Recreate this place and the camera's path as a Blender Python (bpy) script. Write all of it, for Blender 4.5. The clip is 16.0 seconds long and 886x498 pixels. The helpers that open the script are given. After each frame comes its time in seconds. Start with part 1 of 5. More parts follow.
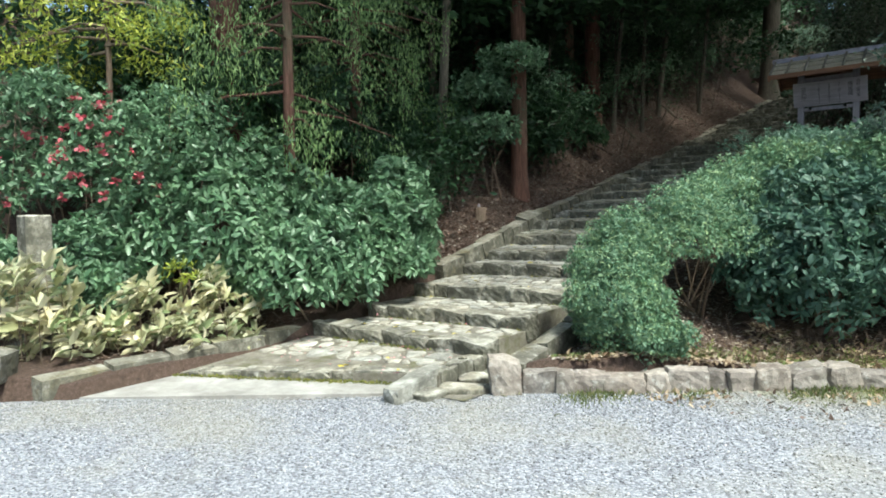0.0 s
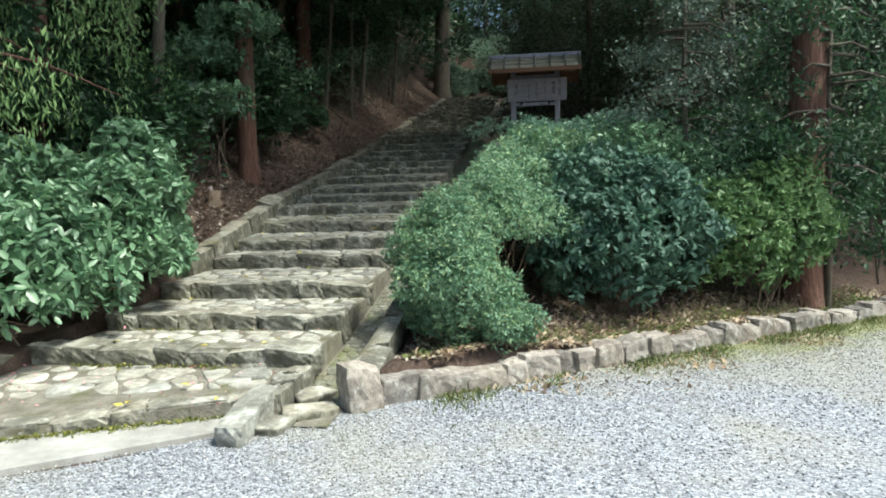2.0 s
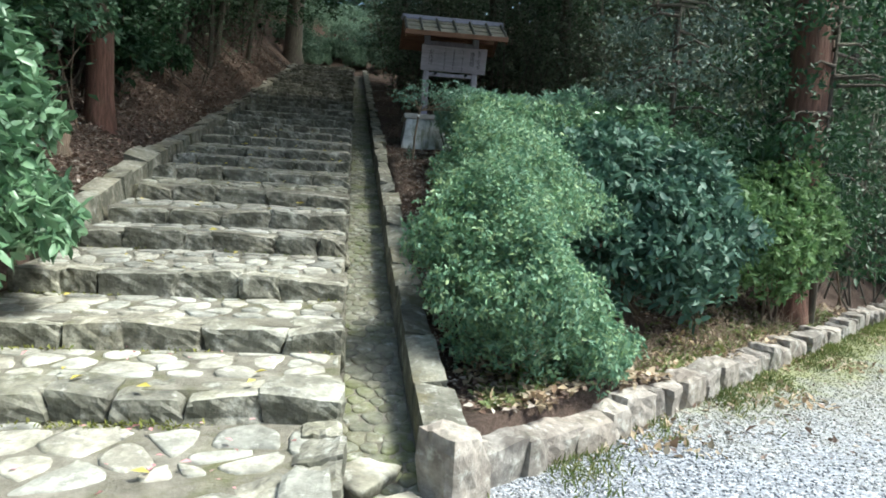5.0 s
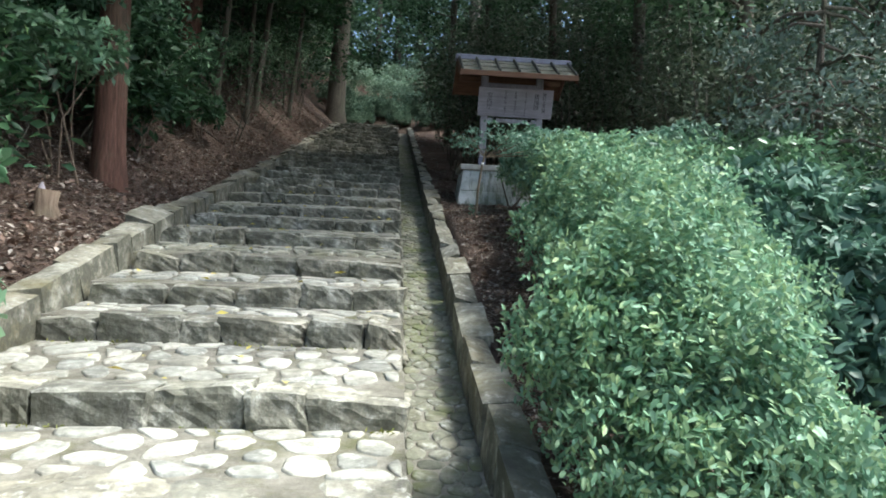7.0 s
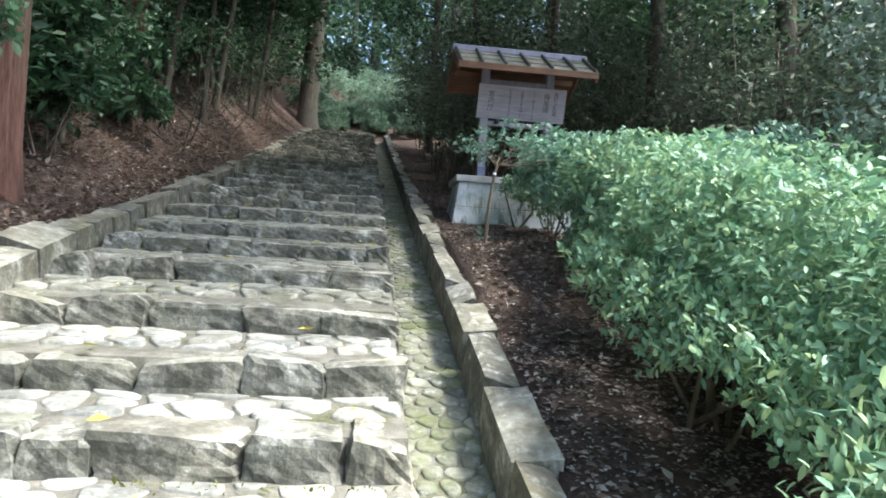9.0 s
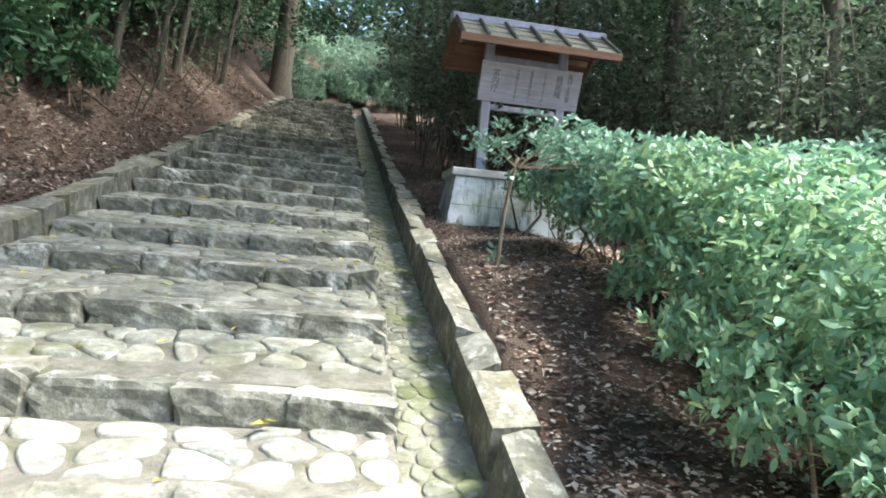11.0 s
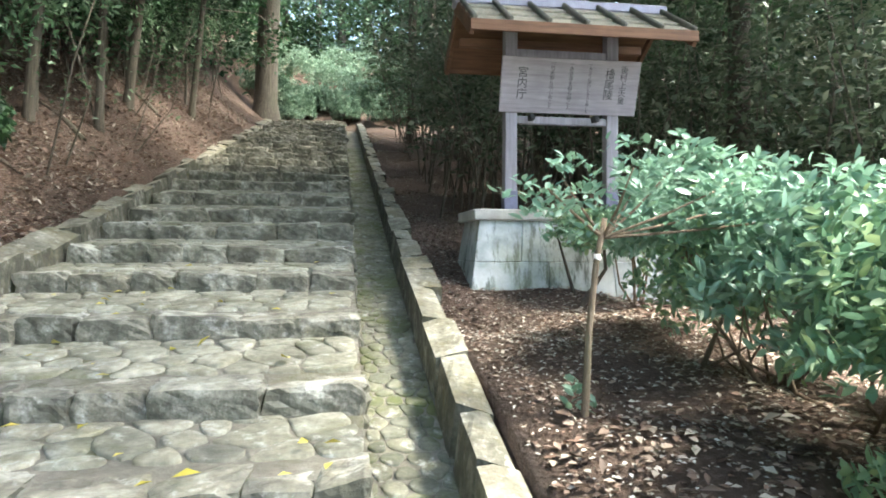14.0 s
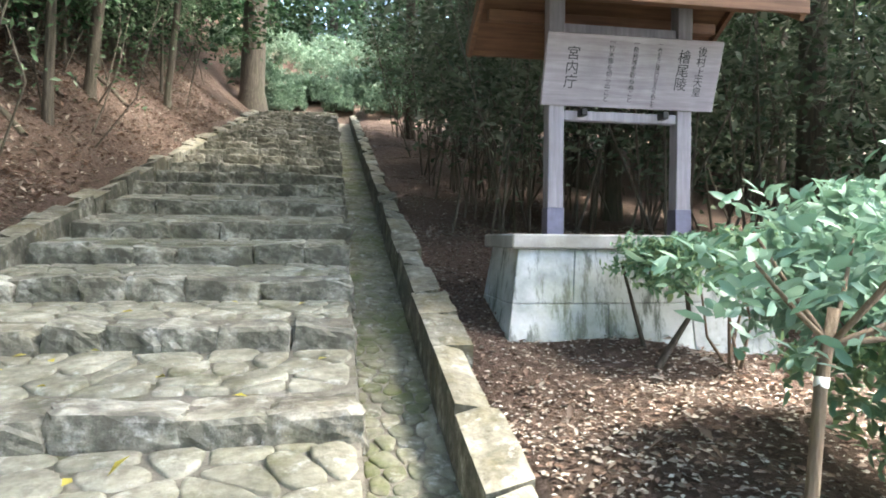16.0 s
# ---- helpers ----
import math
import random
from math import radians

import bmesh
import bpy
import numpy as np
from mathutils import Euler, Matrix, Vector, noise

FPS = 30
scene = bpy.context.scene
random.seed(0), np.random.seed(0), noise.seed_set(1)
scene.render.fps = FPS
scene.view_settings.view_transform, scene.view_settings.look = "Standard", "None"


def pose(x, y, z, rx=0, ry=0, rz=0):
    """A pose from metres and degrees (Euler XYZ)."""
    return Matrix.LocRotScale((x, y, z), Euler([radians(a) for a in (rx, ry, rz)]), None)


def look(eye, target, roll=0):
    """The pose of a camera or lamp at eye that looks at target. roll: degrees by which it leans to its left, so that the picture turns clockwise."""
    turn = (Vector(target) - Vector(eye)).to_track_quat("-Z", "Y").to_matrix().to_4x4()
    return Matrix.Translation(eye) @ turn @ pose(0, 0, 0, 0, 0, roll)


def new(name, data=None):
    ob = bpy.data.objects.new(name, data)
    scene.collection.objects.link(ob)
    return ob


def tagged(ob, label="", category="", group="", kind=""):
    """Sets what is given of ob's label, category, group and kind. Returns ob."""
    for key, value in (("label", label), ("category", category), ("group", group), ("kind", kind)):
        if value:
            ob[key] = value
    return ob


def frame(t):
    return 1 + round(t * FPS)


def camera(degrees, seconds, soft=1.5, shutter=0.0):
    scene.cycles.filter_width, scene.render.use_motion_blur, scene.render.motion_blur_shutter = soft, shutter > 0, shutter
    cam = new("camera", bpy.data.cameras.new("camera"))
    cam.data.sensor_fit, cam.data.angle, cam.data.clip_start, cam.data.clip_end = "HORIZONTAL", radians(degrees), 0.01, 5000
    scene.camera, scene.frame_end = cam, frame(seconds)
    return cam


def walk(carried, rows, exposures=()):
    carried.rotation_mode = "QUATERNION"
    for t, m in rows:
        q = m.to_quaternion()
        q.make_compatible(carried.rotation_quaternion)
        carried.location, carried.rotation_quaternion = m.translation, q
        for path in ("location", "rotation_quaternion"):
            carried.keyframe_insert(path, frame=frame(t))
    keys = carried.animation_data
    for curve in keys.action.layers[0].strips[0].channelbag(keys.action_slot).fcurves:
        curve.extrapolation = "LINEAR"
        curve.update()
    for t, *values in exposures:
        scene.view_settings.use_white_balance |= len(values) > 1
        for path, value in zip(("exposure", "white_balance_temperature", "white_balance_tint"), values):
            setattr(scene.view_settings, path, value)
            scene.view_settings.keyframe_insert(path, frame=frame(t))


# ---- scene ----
cam = camera(68.0, 16.0, soft=1.8)
PATH = [
    (0, (1.129, -0.187, 1.627), (-0.088, 1.399, 1.559), -0.9),
    (0.5, (0.529, -0.089, 1.537), (-0.405, 1.679, 1.481), -0.8),
    (1, (-0.024, -0.036, 1.511), (-0.801, 1.805, 1.424), -1.1),
    (1.5, (-0.476, 0.094, 1.506), (-0.981, 2.025, 1.391), -1.5),
    (2, (-0.986, 0.231, 1.535), (-1.273, 2.207, 1.423), -1.4),
    (2.5, (-1.492, 0.409, 1.517), (-1.604, 2.405, 1.437), -1.0),
    (3, (-1.986, 0.67, 1.521), (-2.124, 2.664, 1.433), -0.2),
    (3.2, (-2.179, 0.738, 1.536), (-2.21, 2.736, 1.448), 0.3),
    (5.3, (-3.169, 2.591, 1.442), (-2.875, 4.561, 1.262), 3.2),
    (5.5, (-3.199, 2.777, 1.45), (-2.958, 4.753, 1.255), 3.5),
    (6, (-3.128, 3.278, 1.534), (-3.118, 5.277, 1.454), 2.5),
    (6.5, (-3.206, 3.784, 1.507), (-2.972, 5.77, 1.47), 2.6),
    (7, (-3.221, 4.34, 1.501), (-3.06, 6.333, 1.523), 2.3),
    (7.5, (-3.33, 4.867, 1.517), (-3.108, 6.854, 1.588), 2.2),
    (8, (-3.318, 5.472, 1.584), (-3.196, 7.465, 1.699), 1.9),
    (8.5, (-3.365, 5.951, 1.642), (-3.231, 7.942, 1.776), 1.9),
    (8.7, (-3.368, 6.147, 1.676), (-3.178, 8.135, 1.782), 2.1),
    (10.8, (-3.487, 7.742, 2.177), (-3.138, 9.711, 2.167), 5.1),
    (11, (-3.482, 7.874, 2.189), (-3.143, 9.845, 2.174), 5.1),
    (11.5, (-3.358, 8.321, 2.322), (-3.088, 10.302, 2.282), 2.2),
    (12, (-3.352, 8.732, 2.409), (-3.13, 10.719, 2.368), 1.5),
    (12.5, (-3.238, 9.19, 2.548), (-3.024, 11.178, 2.514), 0.6),
    (13, (-3.241, 9.555, 2.663), (-3.027, 11.543, 2.644), 0.3),
    (13.5, (-3.292, 9.931, 2.725), (-3.0, 11.91, 2.725), 0.5),
    (14, (-3.215, 10.353, 2.855), (-2.909, 12.329, 2.85), 0.2),
    (14.5, (-3.272, 10.749, 2.926), (-2.954, 12.724, 2.91), 0.5),
    (15, (-3.211, 11.192, 3.011), (-2.879, 13.164, 2.978), 0.3),
    (15.5, (-3.214, 11.528, 3.119), (-2.892, 13.501, 3.081), 0.4),
    (16, (-3.238, 11.883, 3.17), (-2.905, 13.855, 3.141), 0.5),
]
EXPOSURES = [(0, 0.9, 6250, 0), (3, 1.0, 6300, 0), (5.5, 1.25, 6050, 1), (7, 1.55, 6000, 4), (8.5, 2.15, 6000, 7), (11, 2.8, 6200, 5), (12.5, 3.02, 6400, 2), (14, 3.3, 6600, 4), (16, 3.44, 6650, 8)]
walk(cam, [(t, look(eye, target, roll)) for t, eye, target, roll in PATH], EXPOSURES)

# ---- world, sun, exposure ----
SUN_EL, SUN_AZ = 57.0, 109.0
world = bpy.data.worlds.new("sky")
scene.world = world
world.use_nodes = True
_wn = world.node_tree.nodes
_sky = _wn.new("ShaderNodeTexSky")
_sky.sky_type = "NISHITA"
_sky.sun_disc = False
_sky.sun_elevation = radians(SUN_EL)
_sky.sun_rotation = radians(SUN_AZ)
_sky.dust_density = 3.0
world.node_tree.links.new(_sky.outputs[0], _wn["Background"].inputs[0])
_wn["Background"].inputs[1].default_value = 0.15
sun = new("sun", bpy.data.lights.new("sun", "SUN"))
sun.data.energy = 3.0
sun.data.angle = radians(13)
sun.data.color = (1.0, 0.95, 0.86)
_el, _az = radians(SUN_EL), radians(SUN_AZ)
sun.matrix_world = look((0, 0, 40), (-40 * math.cos(_el) * math.sin(_az), -40 * math.cos(_el) * math.cos(_az), 40 - 40 * math.sin(_el)))


# ---- materials ----
def material(name, build):
    m = bpy.data.materials.new(name)
    m.use_nodes = True
    nt = m.node_tree
    bsdf = nt.nodes["Principled BSDF"]
    build(nt, bsdf)
    return m


def node(nt, kind, **values):
    n = nt.nodes.new(kind)
    for k, v in values.items():
        n.inputs[k].default_value = v
    return n


def coords(nt, scale=1.0, world_space=True):
    if world_space:
        c = nt.nodes.new("ShaderNodeNewGeometry").outputs["Position"]
    else:
        c = nt.nodes.new("ShaderNodeTexCoord").outputs["Object"]
    mp = nt.nodes.new("ShaderNodeMapping")
    s = scale if isinstance(scale, tuple) else (scale, scale, scale)
    mp.inputs["Scale"].default_value = s
    nt.links.new(c, mp.inputs["Vector"])
    return mp.outputs["Vector"]


def noise_tex(nt, vec, scale, detail=4.0, rough=0.55):
    n = node(nt, "ShaderNodeTexNoise", Scale=scale, Detail=detail, Roughness=rough)
    nt.links.new(vec, n.inputs["Vector"])
    return n.outputs["Fac"]


def ramp(nt, fac, stops):
    r = nt.nodes.new("ShaderNodeValToRGB")
    els = r.color_ramp.elements
    while len(els) < len(stops):
        els.new(0.5)
    for e, (p, c) in zip(els, stops):
        e.position = p
        e.color = (*c, 1) if len(c) == 3 else c
    nt.links.new(fac, r.inputs["Fac"])
    return r.outputs["Color"]


def mix(nt, fac, a, b, mode="MIX"):
    m = nt.nodes.new("ShaderNodeMix")
    m.data_type = "RGBA"
    m.blend_type = mode
    for sock, v in ((m.inputs["Factor"], fac), (m.inputs["A"], a), (m.inputs["B"], b)):
        if isinstance(v, (int, float)):
            sock.default_value = v
        elif isinstance(v, tuple):
            sock.default_value = (*v, 1)
        else:
            nt.links.new(v, sock)
    return m.outputs["Result"]


def bump(nt, bsdf, height, strength, dist):
    b = node(nt, "ShaderNodeBump", Strength=strength, Distance=dist)
    nt.links.new(height, b.inputs["Height"])
    nt.links.new(b.outputs["Normal"], bsdf.inputs["Normal"])


def stone_mat(name, dark, mid, light, moss=0.35, moss_col=(0.09, 0.11, 0.03), algae_shade=False):
    def build(nt, b):
        v = coords(nt)
        big = noise_tex(nt, v, 3.0, 5)
        fine = noise_tex(nt, v, 17.0, 8, 0.6)
        col = ramp(nt, big, [(0.25, dark), (0.5, mid), (0.72, light)])
        col = mix(nt, 0.5, col, ramp(nt, fine, [(0.3, (0.22, 0.22, 0.22)), (0.7, (0.8, 0.8, 0.8))]), "OVERLAY")
        dark_m = ramp(nt, noise_tex(nt, v, 4.0, 7, 0.7), [(0.50, (0, 0, 0)), (0.64, (0.8, 0.8, 0.8))])
        col = mix(nt, dark_m, col, dark)
        rnd = nt.nodes.new("ShaderNodeObjectInfo").outputs["Random"]
        col = mix(nt, 0.8, col, ramp(nt, rnd, [(0.0, (0.58, 0.60, 0.60)), (0.35, (0.82, 0.84, 0.82)), (0.7, (0.95, 0.92, 0.85)), (1.0, (1.15, 1.17, 1.15))]), "MULTIPLY")
        spots = ramp(nt, noise_tex(nt, v, 9.0, 6, 0.7), [(0.55, (0, 0, 0)), (0.68, (1, 1, 1))])
        col = mix(nt, spots, col, mix(nt, 0.65, col, (0.62, 0.62, 0.57)))
        mossm = ramp(nt, noise_tex(nt, v, 2.1, 6, 0.7), [(0.62 - 0.25 * moss, (0, 0, 0)), (0.78 - 0.2 * moss, (1, 1, 1))])
        mm = nt.nodes.new("ShaderNodeMath")
        mm.operation = "MULTIPLY"
        mm.inputs[1].default_value = min(1.0, 1.4 * moss)
        nt.links.new(mossm, mm.inputs[0])
        col = mix(nt, mm.outputs[0], col, moss_col)
        if algae_shade:
            # Algae blotches plus riser shade, put into the colour of upright faces.
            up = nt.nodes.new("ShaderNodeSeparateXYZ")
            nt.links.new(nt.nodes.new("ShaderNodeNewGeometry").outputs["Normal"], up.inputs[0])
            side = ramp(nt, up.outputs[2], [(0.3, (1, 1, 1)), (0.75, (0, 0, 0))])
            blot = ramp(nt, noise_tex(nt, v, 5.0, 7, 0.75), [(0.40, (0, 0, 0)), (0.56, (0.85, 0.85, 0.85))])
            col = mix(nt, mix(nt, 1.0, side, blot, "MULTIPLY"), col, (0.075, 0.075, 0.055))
        nt.links.new(col, b.inputs["Base Color"])
        b.inputs["Roughness"].default_value = 0.85
        bump(nt, b, mix(nt, 0.45, fine, noise_tex(nt, v, 7.0, 5, 0.6)), 0.8, 0.03)

    return material(name, build)


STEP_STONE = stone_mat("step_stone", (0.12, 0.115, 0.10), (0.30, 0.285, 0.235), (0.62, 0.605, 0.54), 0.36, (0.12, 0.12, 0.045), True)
COBBLE = stone_mat("tread_cobble", (0.22, 0.215, 0.19), (0.41, 0.40, 0.355), (0.64, 0.635, 0.585), 0.27, (0.15, 0.15, 0.06))
UPPER_COBBLE = stone_mat("mossy_tread_cobble", (0.17, 0.165, 0.13), (0.30, 0.29, 0.235), (0.48, 0.47, 0.40), 0.46, (0.14, 0.14, 0.06))
DRAIN_STONE = stone_mat("drain_cobble", (0.12, 0.12, 0.09), (0.22, 0.22, 0.17), (0.33, 0.32, 0.26), 0.6, (0.12, 0.14, 0.04))
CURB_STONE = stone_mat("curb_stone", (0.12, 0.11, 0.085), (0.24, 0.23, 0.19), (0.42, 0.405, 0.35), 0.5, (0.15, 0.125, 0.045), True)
WALL_STONE = stone_mat("wall_stone", (0.17, 0.145, 0.13), (0.28, 0.25, 0.225), (0.44, 0.41, 0.38), 0.2)


def _mortar(nt, b):
    v = coords(nt)
    col = ramp(nt, noise_tex(nt, v, 5.0, 6, 0.7), [(0.3, (0.12, 0.11, 0.085)), (0.55, (0.245, 0.23, 0.19)), (0.75, (0.37, 0.35, 0.30))])
    moss = ramp(nt, noise_tex(nt, v, 1.7, 5, 0.7), [(0.5, (0, 0, 0)), (0.68, (0.8, 0.8, 0.8))])
    nt.links.new(mix(nt, moss, col, (0.10, 0.105, 0.03)), b.inputs["Base Color"])
    b.inputs["Roughness"].default_value = 0.95
    bump(nt, b, noise_tex(nt, v, 40.0, 5, 0.7), 0.8, 0.02)


MORTAR = material("mortar", _mortar)


def _soil(nt, b):
    v = coords(nt)
    a = noise_tex(nt, v, 0.7, 5, 0.6)
    f = noise_tex(nt, v, 22.0, 8, 0.75)
    col = ramp(nt, f, [(0.25, (0.024, 0.016, 0.012)), (0.45, (0.085, 0.056, 0.042)), (0.6, (0.15, 0.10, 0.078)), (0.78, (0.28, 0.23, 0.20))])
    col = mix(nt, ramp(nt, a, [(0.4, (0, 0, 0)), (0.7, (0.55, 0.55, 0.55))]), col, (0.11, 0.075, 0.056))
    nt.links.new(col, b.inputs["Base Color"])
    b.inputs["Roughness"].default_value = 0.95
    bump(nt, b, f, 1.0, 0.05)


SOIL = material("forest_soil", _soil)


def math_node(nt, op, a, b):
    m = nt.nodes.new("ShaderNodeMath")
    m.operation = op
    for sock, val in zip(m.inputs, (a, b)):
        if isinstance(val, (int, float)):
            sock.default_value = val
        else:
            nt.links.new(val, sock)
    return m.outputs[0]


def verge_tint(nt, v, col):
    """Sandy earth and thin moss where the yard meets the wood's edge."""
    sep = nt.nodes.new("ShaderNodeSeparateXYZ")
    nt.links.new(v, sep.inputs[0])
    off = math_node(nt, "SUBTRACT", math_node(nt, "MULTIPLY", sep.outputs[0], 0.77), sep.outputs[1])
    away = math_node(nt, "ADD", off, 7.40)
    wide = math_node(nt, "MINIMUM", 3.2, math_node(nt, "ADD", math_node(nt, "MULTIPLY", sep.outputs[0], 1.1), 1.25))
    n1 = math_node(nt, "MULTIPLY", noise_tex(nt, v, 1.3, 6, 0.7), 1.6)
    f = math_node(nt, "SUBTRACT", math_node(nt, "ADD", wide, n1), math_node(nt, "ADD", away, 1.0))
    col = mix(nt, ramp(nt, f, [(0.0, (0, 0, 0)), (0.9, (0.8, 0.8, 0.8))]), col, mix(nt, 0.45, col, (0.33, 0.31, 0.22)))
    n2 = math_node(nt, "MULTIPLY", noise_tex(nt, v, 3.2, 7, 0.75), 2.4)
    h = math_node(nt, "SUBTRACT", math_node(nt, "ADD", math_node(nt, "MULTIPLY", wide, 0.42), n2), math_node(nt, "ADD", away, 1.25))
    return mix(nt, ramp(nt, h, [(0.0, (0, 0, 0)), (0.8, (0.7, 0.7, 0.7))]), col, (0.23, 0.25, 0.07))


def _gravel(nt, b):
    v = coords(nt)
    vor = node(nt, "ShaderNodeTexVoronoi", Scale=58.0)
    nt.links.new(v, vor.inputs["Vector"])
    cellv = nt.nodes.new("ShaderNodeSeparateColor")
    nt.links.new(vor.outputs["Color"], cellv.inputs[0])
    col = ramp(nt, cellv.outputs[0], [(0.0, (0.14, 0.15, 0.165)), (0.5, (0.29, 0.31, 0.35)), (1.0, (0.50, 0.525, 0.57))])
    sand = ramp(nt, noise_tex(nt, v, 0.55, 5, 0.6), [(0.46, (0, 0, 0)), (0.62, (0.75, 0.75, 0.75))])
    col = mix(nt, sand, col, mix(nt, 0.5, col, (0.36, 0.345, 0.27)))
    col = verge_tint(nt, v, col)
    nt.links.new(col, b.inputs["Base Color"])
    b.inputs["Roughness"].default_value = 0.9
    bump(nt, b, vor.outputs["Distance"], 0.9, -0.012)


GRAVEL = material("gravel", _gravel)


def _pebble(nt, b):
    g = nt.nodes.new("ShaderNodeNewGeometry")
    v = coords(nt)
    col = ramp(nt, g.outputs["Random Per Island"], [(0.0, (0.13, 0.14, 0.155)), (0.4, (0.28, 0.295, 0.325)), (0.8, (0.43, 0.44, 0.46)), (1.0, (0.66, 0.66, 0.66))])
    sand = ramp(nt, noise_tex(nt, v, 0.55, 5, 0.6), [(0.46, (0, 0, 0)), (0.62, (0.5, 0.5, 0.5))])
    col = mix(nt, sand, col, (0.36, 0.345, 0.27))
    nt.links.new(verge_tint(nt, v, col), b.inputs["Base Color"])
    b.inputs["Roughness"].default_value = 0.85


PEBBLE = material("gravel_pebble", _pebble)


def _concrete(nt, b):
    v = coords(nt)
    col = ramp(nt, noise_tex(nt, v, 2.6, 6, 0.65), [(0.3, (0.24, 0.235, 0.215)), (0.55, (0.40, 0.395, 0.37)), (0.75, (0.55, 0.545, 0.52))])
    st = ramp(nt, noise_tex(nt, v, 11.0, 6, 0.7), [(0.55, (0, 0, 0)), (0.8, (0.6, 0.6, 0.6))])
    nt.links.new(mix(nt, st, col, (0.22, 0.2, 0.16)), b.inputs["Base Color"])
    b.inputs["Roughness"].default_value = 0.9
    bump(nt, b, noise_tex(nt, v, 60.0, 4), 0.4, 0.01)


CONCRETE = material("pale_concrete", _concrete)


def _plinth(nt, b):
    v = coords(nt)
    col = ramp(nt, noise_tex(nt, v, 2.2, 6, 0.6), [(0.3, (0.20, 0.235, 0.235)), (0.5, (0.50, 0.54, 0.55)), (0.7, (0.72, 0.745, 0.75))])
    vs = coords(nt, (5.0, 5.0, 1.1))
    drips = ramp(nt, noise_tex(nt, vs, 1.6, 7, 0.75), [(0.51, (0, 0, 0)), (0.61, (0.85, 0.85, 0.85))])
    col = mix(nt, drips, col, (0.10, 0.12, 0.10))
    green = ramp(nt, noise_tex(nt, v, 1.3, 6, 0.7), [(0.5, (0, 0, 0)), (0.7, (0.6, 0.6, 0.6))])
    col = mix(nt, green, col, (0.24, 0.27, 0.15))
    nt.links.new(col, b.inputs["Base Color"])
    b.inputs["Roughness"].default_value = 0.85
    bump(nt, b, noise_tex(nt, v, 30.0, 6), 0.35, 0.01)


PLINTH = material("weathered_plinth_stone", _plinth)


def wood_mat(name, dark, light, axis=0, rough=0.75):
    def build(nt, b):
        s = [26.0, 26.0, 26.0]
        s[axis] = 1.6
        v = coords(nt, tuple(s))
        col = ramp(nt, noise_tex(nt, v, 1.2, 6, 0.65), [(0.3, dark), (0.7, light)])
        v2 = coords(nt)
        col = mix(nt, 0.5, col, ramp(nt, noise_tex(nt, v2, 4.0, 4), [(0.3, (0.6, 0.6, 0.6)), (0.7, (1.1, 1.1, 1.1))]), "MULTIPLY")
        nt.links.new(col, b.inputs["Base Color"])
        b.inputs["Roughness"].default_value = rough
        bump(nt, b, noise_tex(nt, v, 2.0, 4), 0.3, 0.006)

    return material(name, build)


BOARD_WOOD = wood_mat("grey_board_wood", (0.25, 0.222, 0.25), (0.39, 0.35, 0.385), 0)
POST_WOOD = wood_mat("grey_post_wood", (0.24, 0.22, 0.25), (0.40, 0.37, 0.41), 2)
ROOF_WOOD = wood_mat("brown_roof_wood", (0.10, 0.05, 0.03), (0.23, 0.115, 0.065), 0)
SHINGLE = wood_mat("weathered_shingle", (0.24, 0.225, 0.18), (0.42, 0.39, 0.32), 1)
BATTEN = wood_mat("dark_batten", (0.10, 0.095, 0.085), (0.20, 0.19, 0.165), 1)


def plain(name, col, rough=0.6, metal=0.0, vary=0.15):
    def build(nt, b):
        v = coords(nt)
        c = mix(nt, 1.0, col, ramp(nt, noise_tex(nt, v, 14.0, 5, 0.6), [(0.3, (1 - vary,) * 3), (0.7, (1 + vary,) * 3)]), "MULTIPLY")
        nt.links.new(c, b.inputs["Base Color"])
        b.inputs["Roughness"].default_value = rough
        b.inputs["Metallic"].default_value = metal

    return material(name, build)


INK = plain("ink", (0.03, 0.03, 0.035), 0.7)
IRON = plain("black_iron", (0.03, 0.03, 0.03), 0.5, 0.6)
SHEATH = plain("grey_violet_metal_sheath", (0.17, 0.165, 0.23), 0.45, 0.5)
RIDGE_METAL = plain("grey_ridge_metal", (0.30, 0.29, 0.36), 0.45, 0.4)
TAPE = plain("white_tape", (0.8, 0.8, 0.78), 0.5)


def bark_mat(name, dark, mid, light):
    def build(nt, b):
        v = coords(nt, (9.0, 9.0, 0.9))
        f = noise_tex(nt, v, 3.0, 7, 0.7)
        col = ramp(nt, f, [(0.3, dark), (0.52, mid), (0.75, light)])
        v2 = coords(nt)
        g = ramp(nt, noise_tex(nt, v2, 1.1, 5, 0.65), [(0.5, (0, 0, 0)), (0.75, (0.6, 0.6, 0.6))])
        nt.links.new(mix(nt, g, col, (0.12, 0.13, 0.08)), b.inputs["Base Color"])
        b.inputs["Roughness"].default_value = 0.9
        bump(nt, b, f, 0.9, 0.03)

    return material(name, build)


BARK_RED = bark_mat("red_cedar_bark", (0.05, 0.024, 0.017), (0.135, 0.066, 0.047), (0.23, 0.13, 0.095))
BARK_GREY = bark_mat("grey_bark", (0.04, 0.035, 0.028), (0.11, 0.095, 0.075), (0.20, 0.175, 0.14))
BARK_DARK = bark_mat("dark_bark", (0.03, 0.025, 0.02), (0.08, 0.065, 0.05), (0.15, 0.12, 0.095))
TWIG = bark_mat("twig_bark", (0.10, 0.07, 0.05), (0.20, 0.145, 0.105), (0.30, 0.23, 0.17))


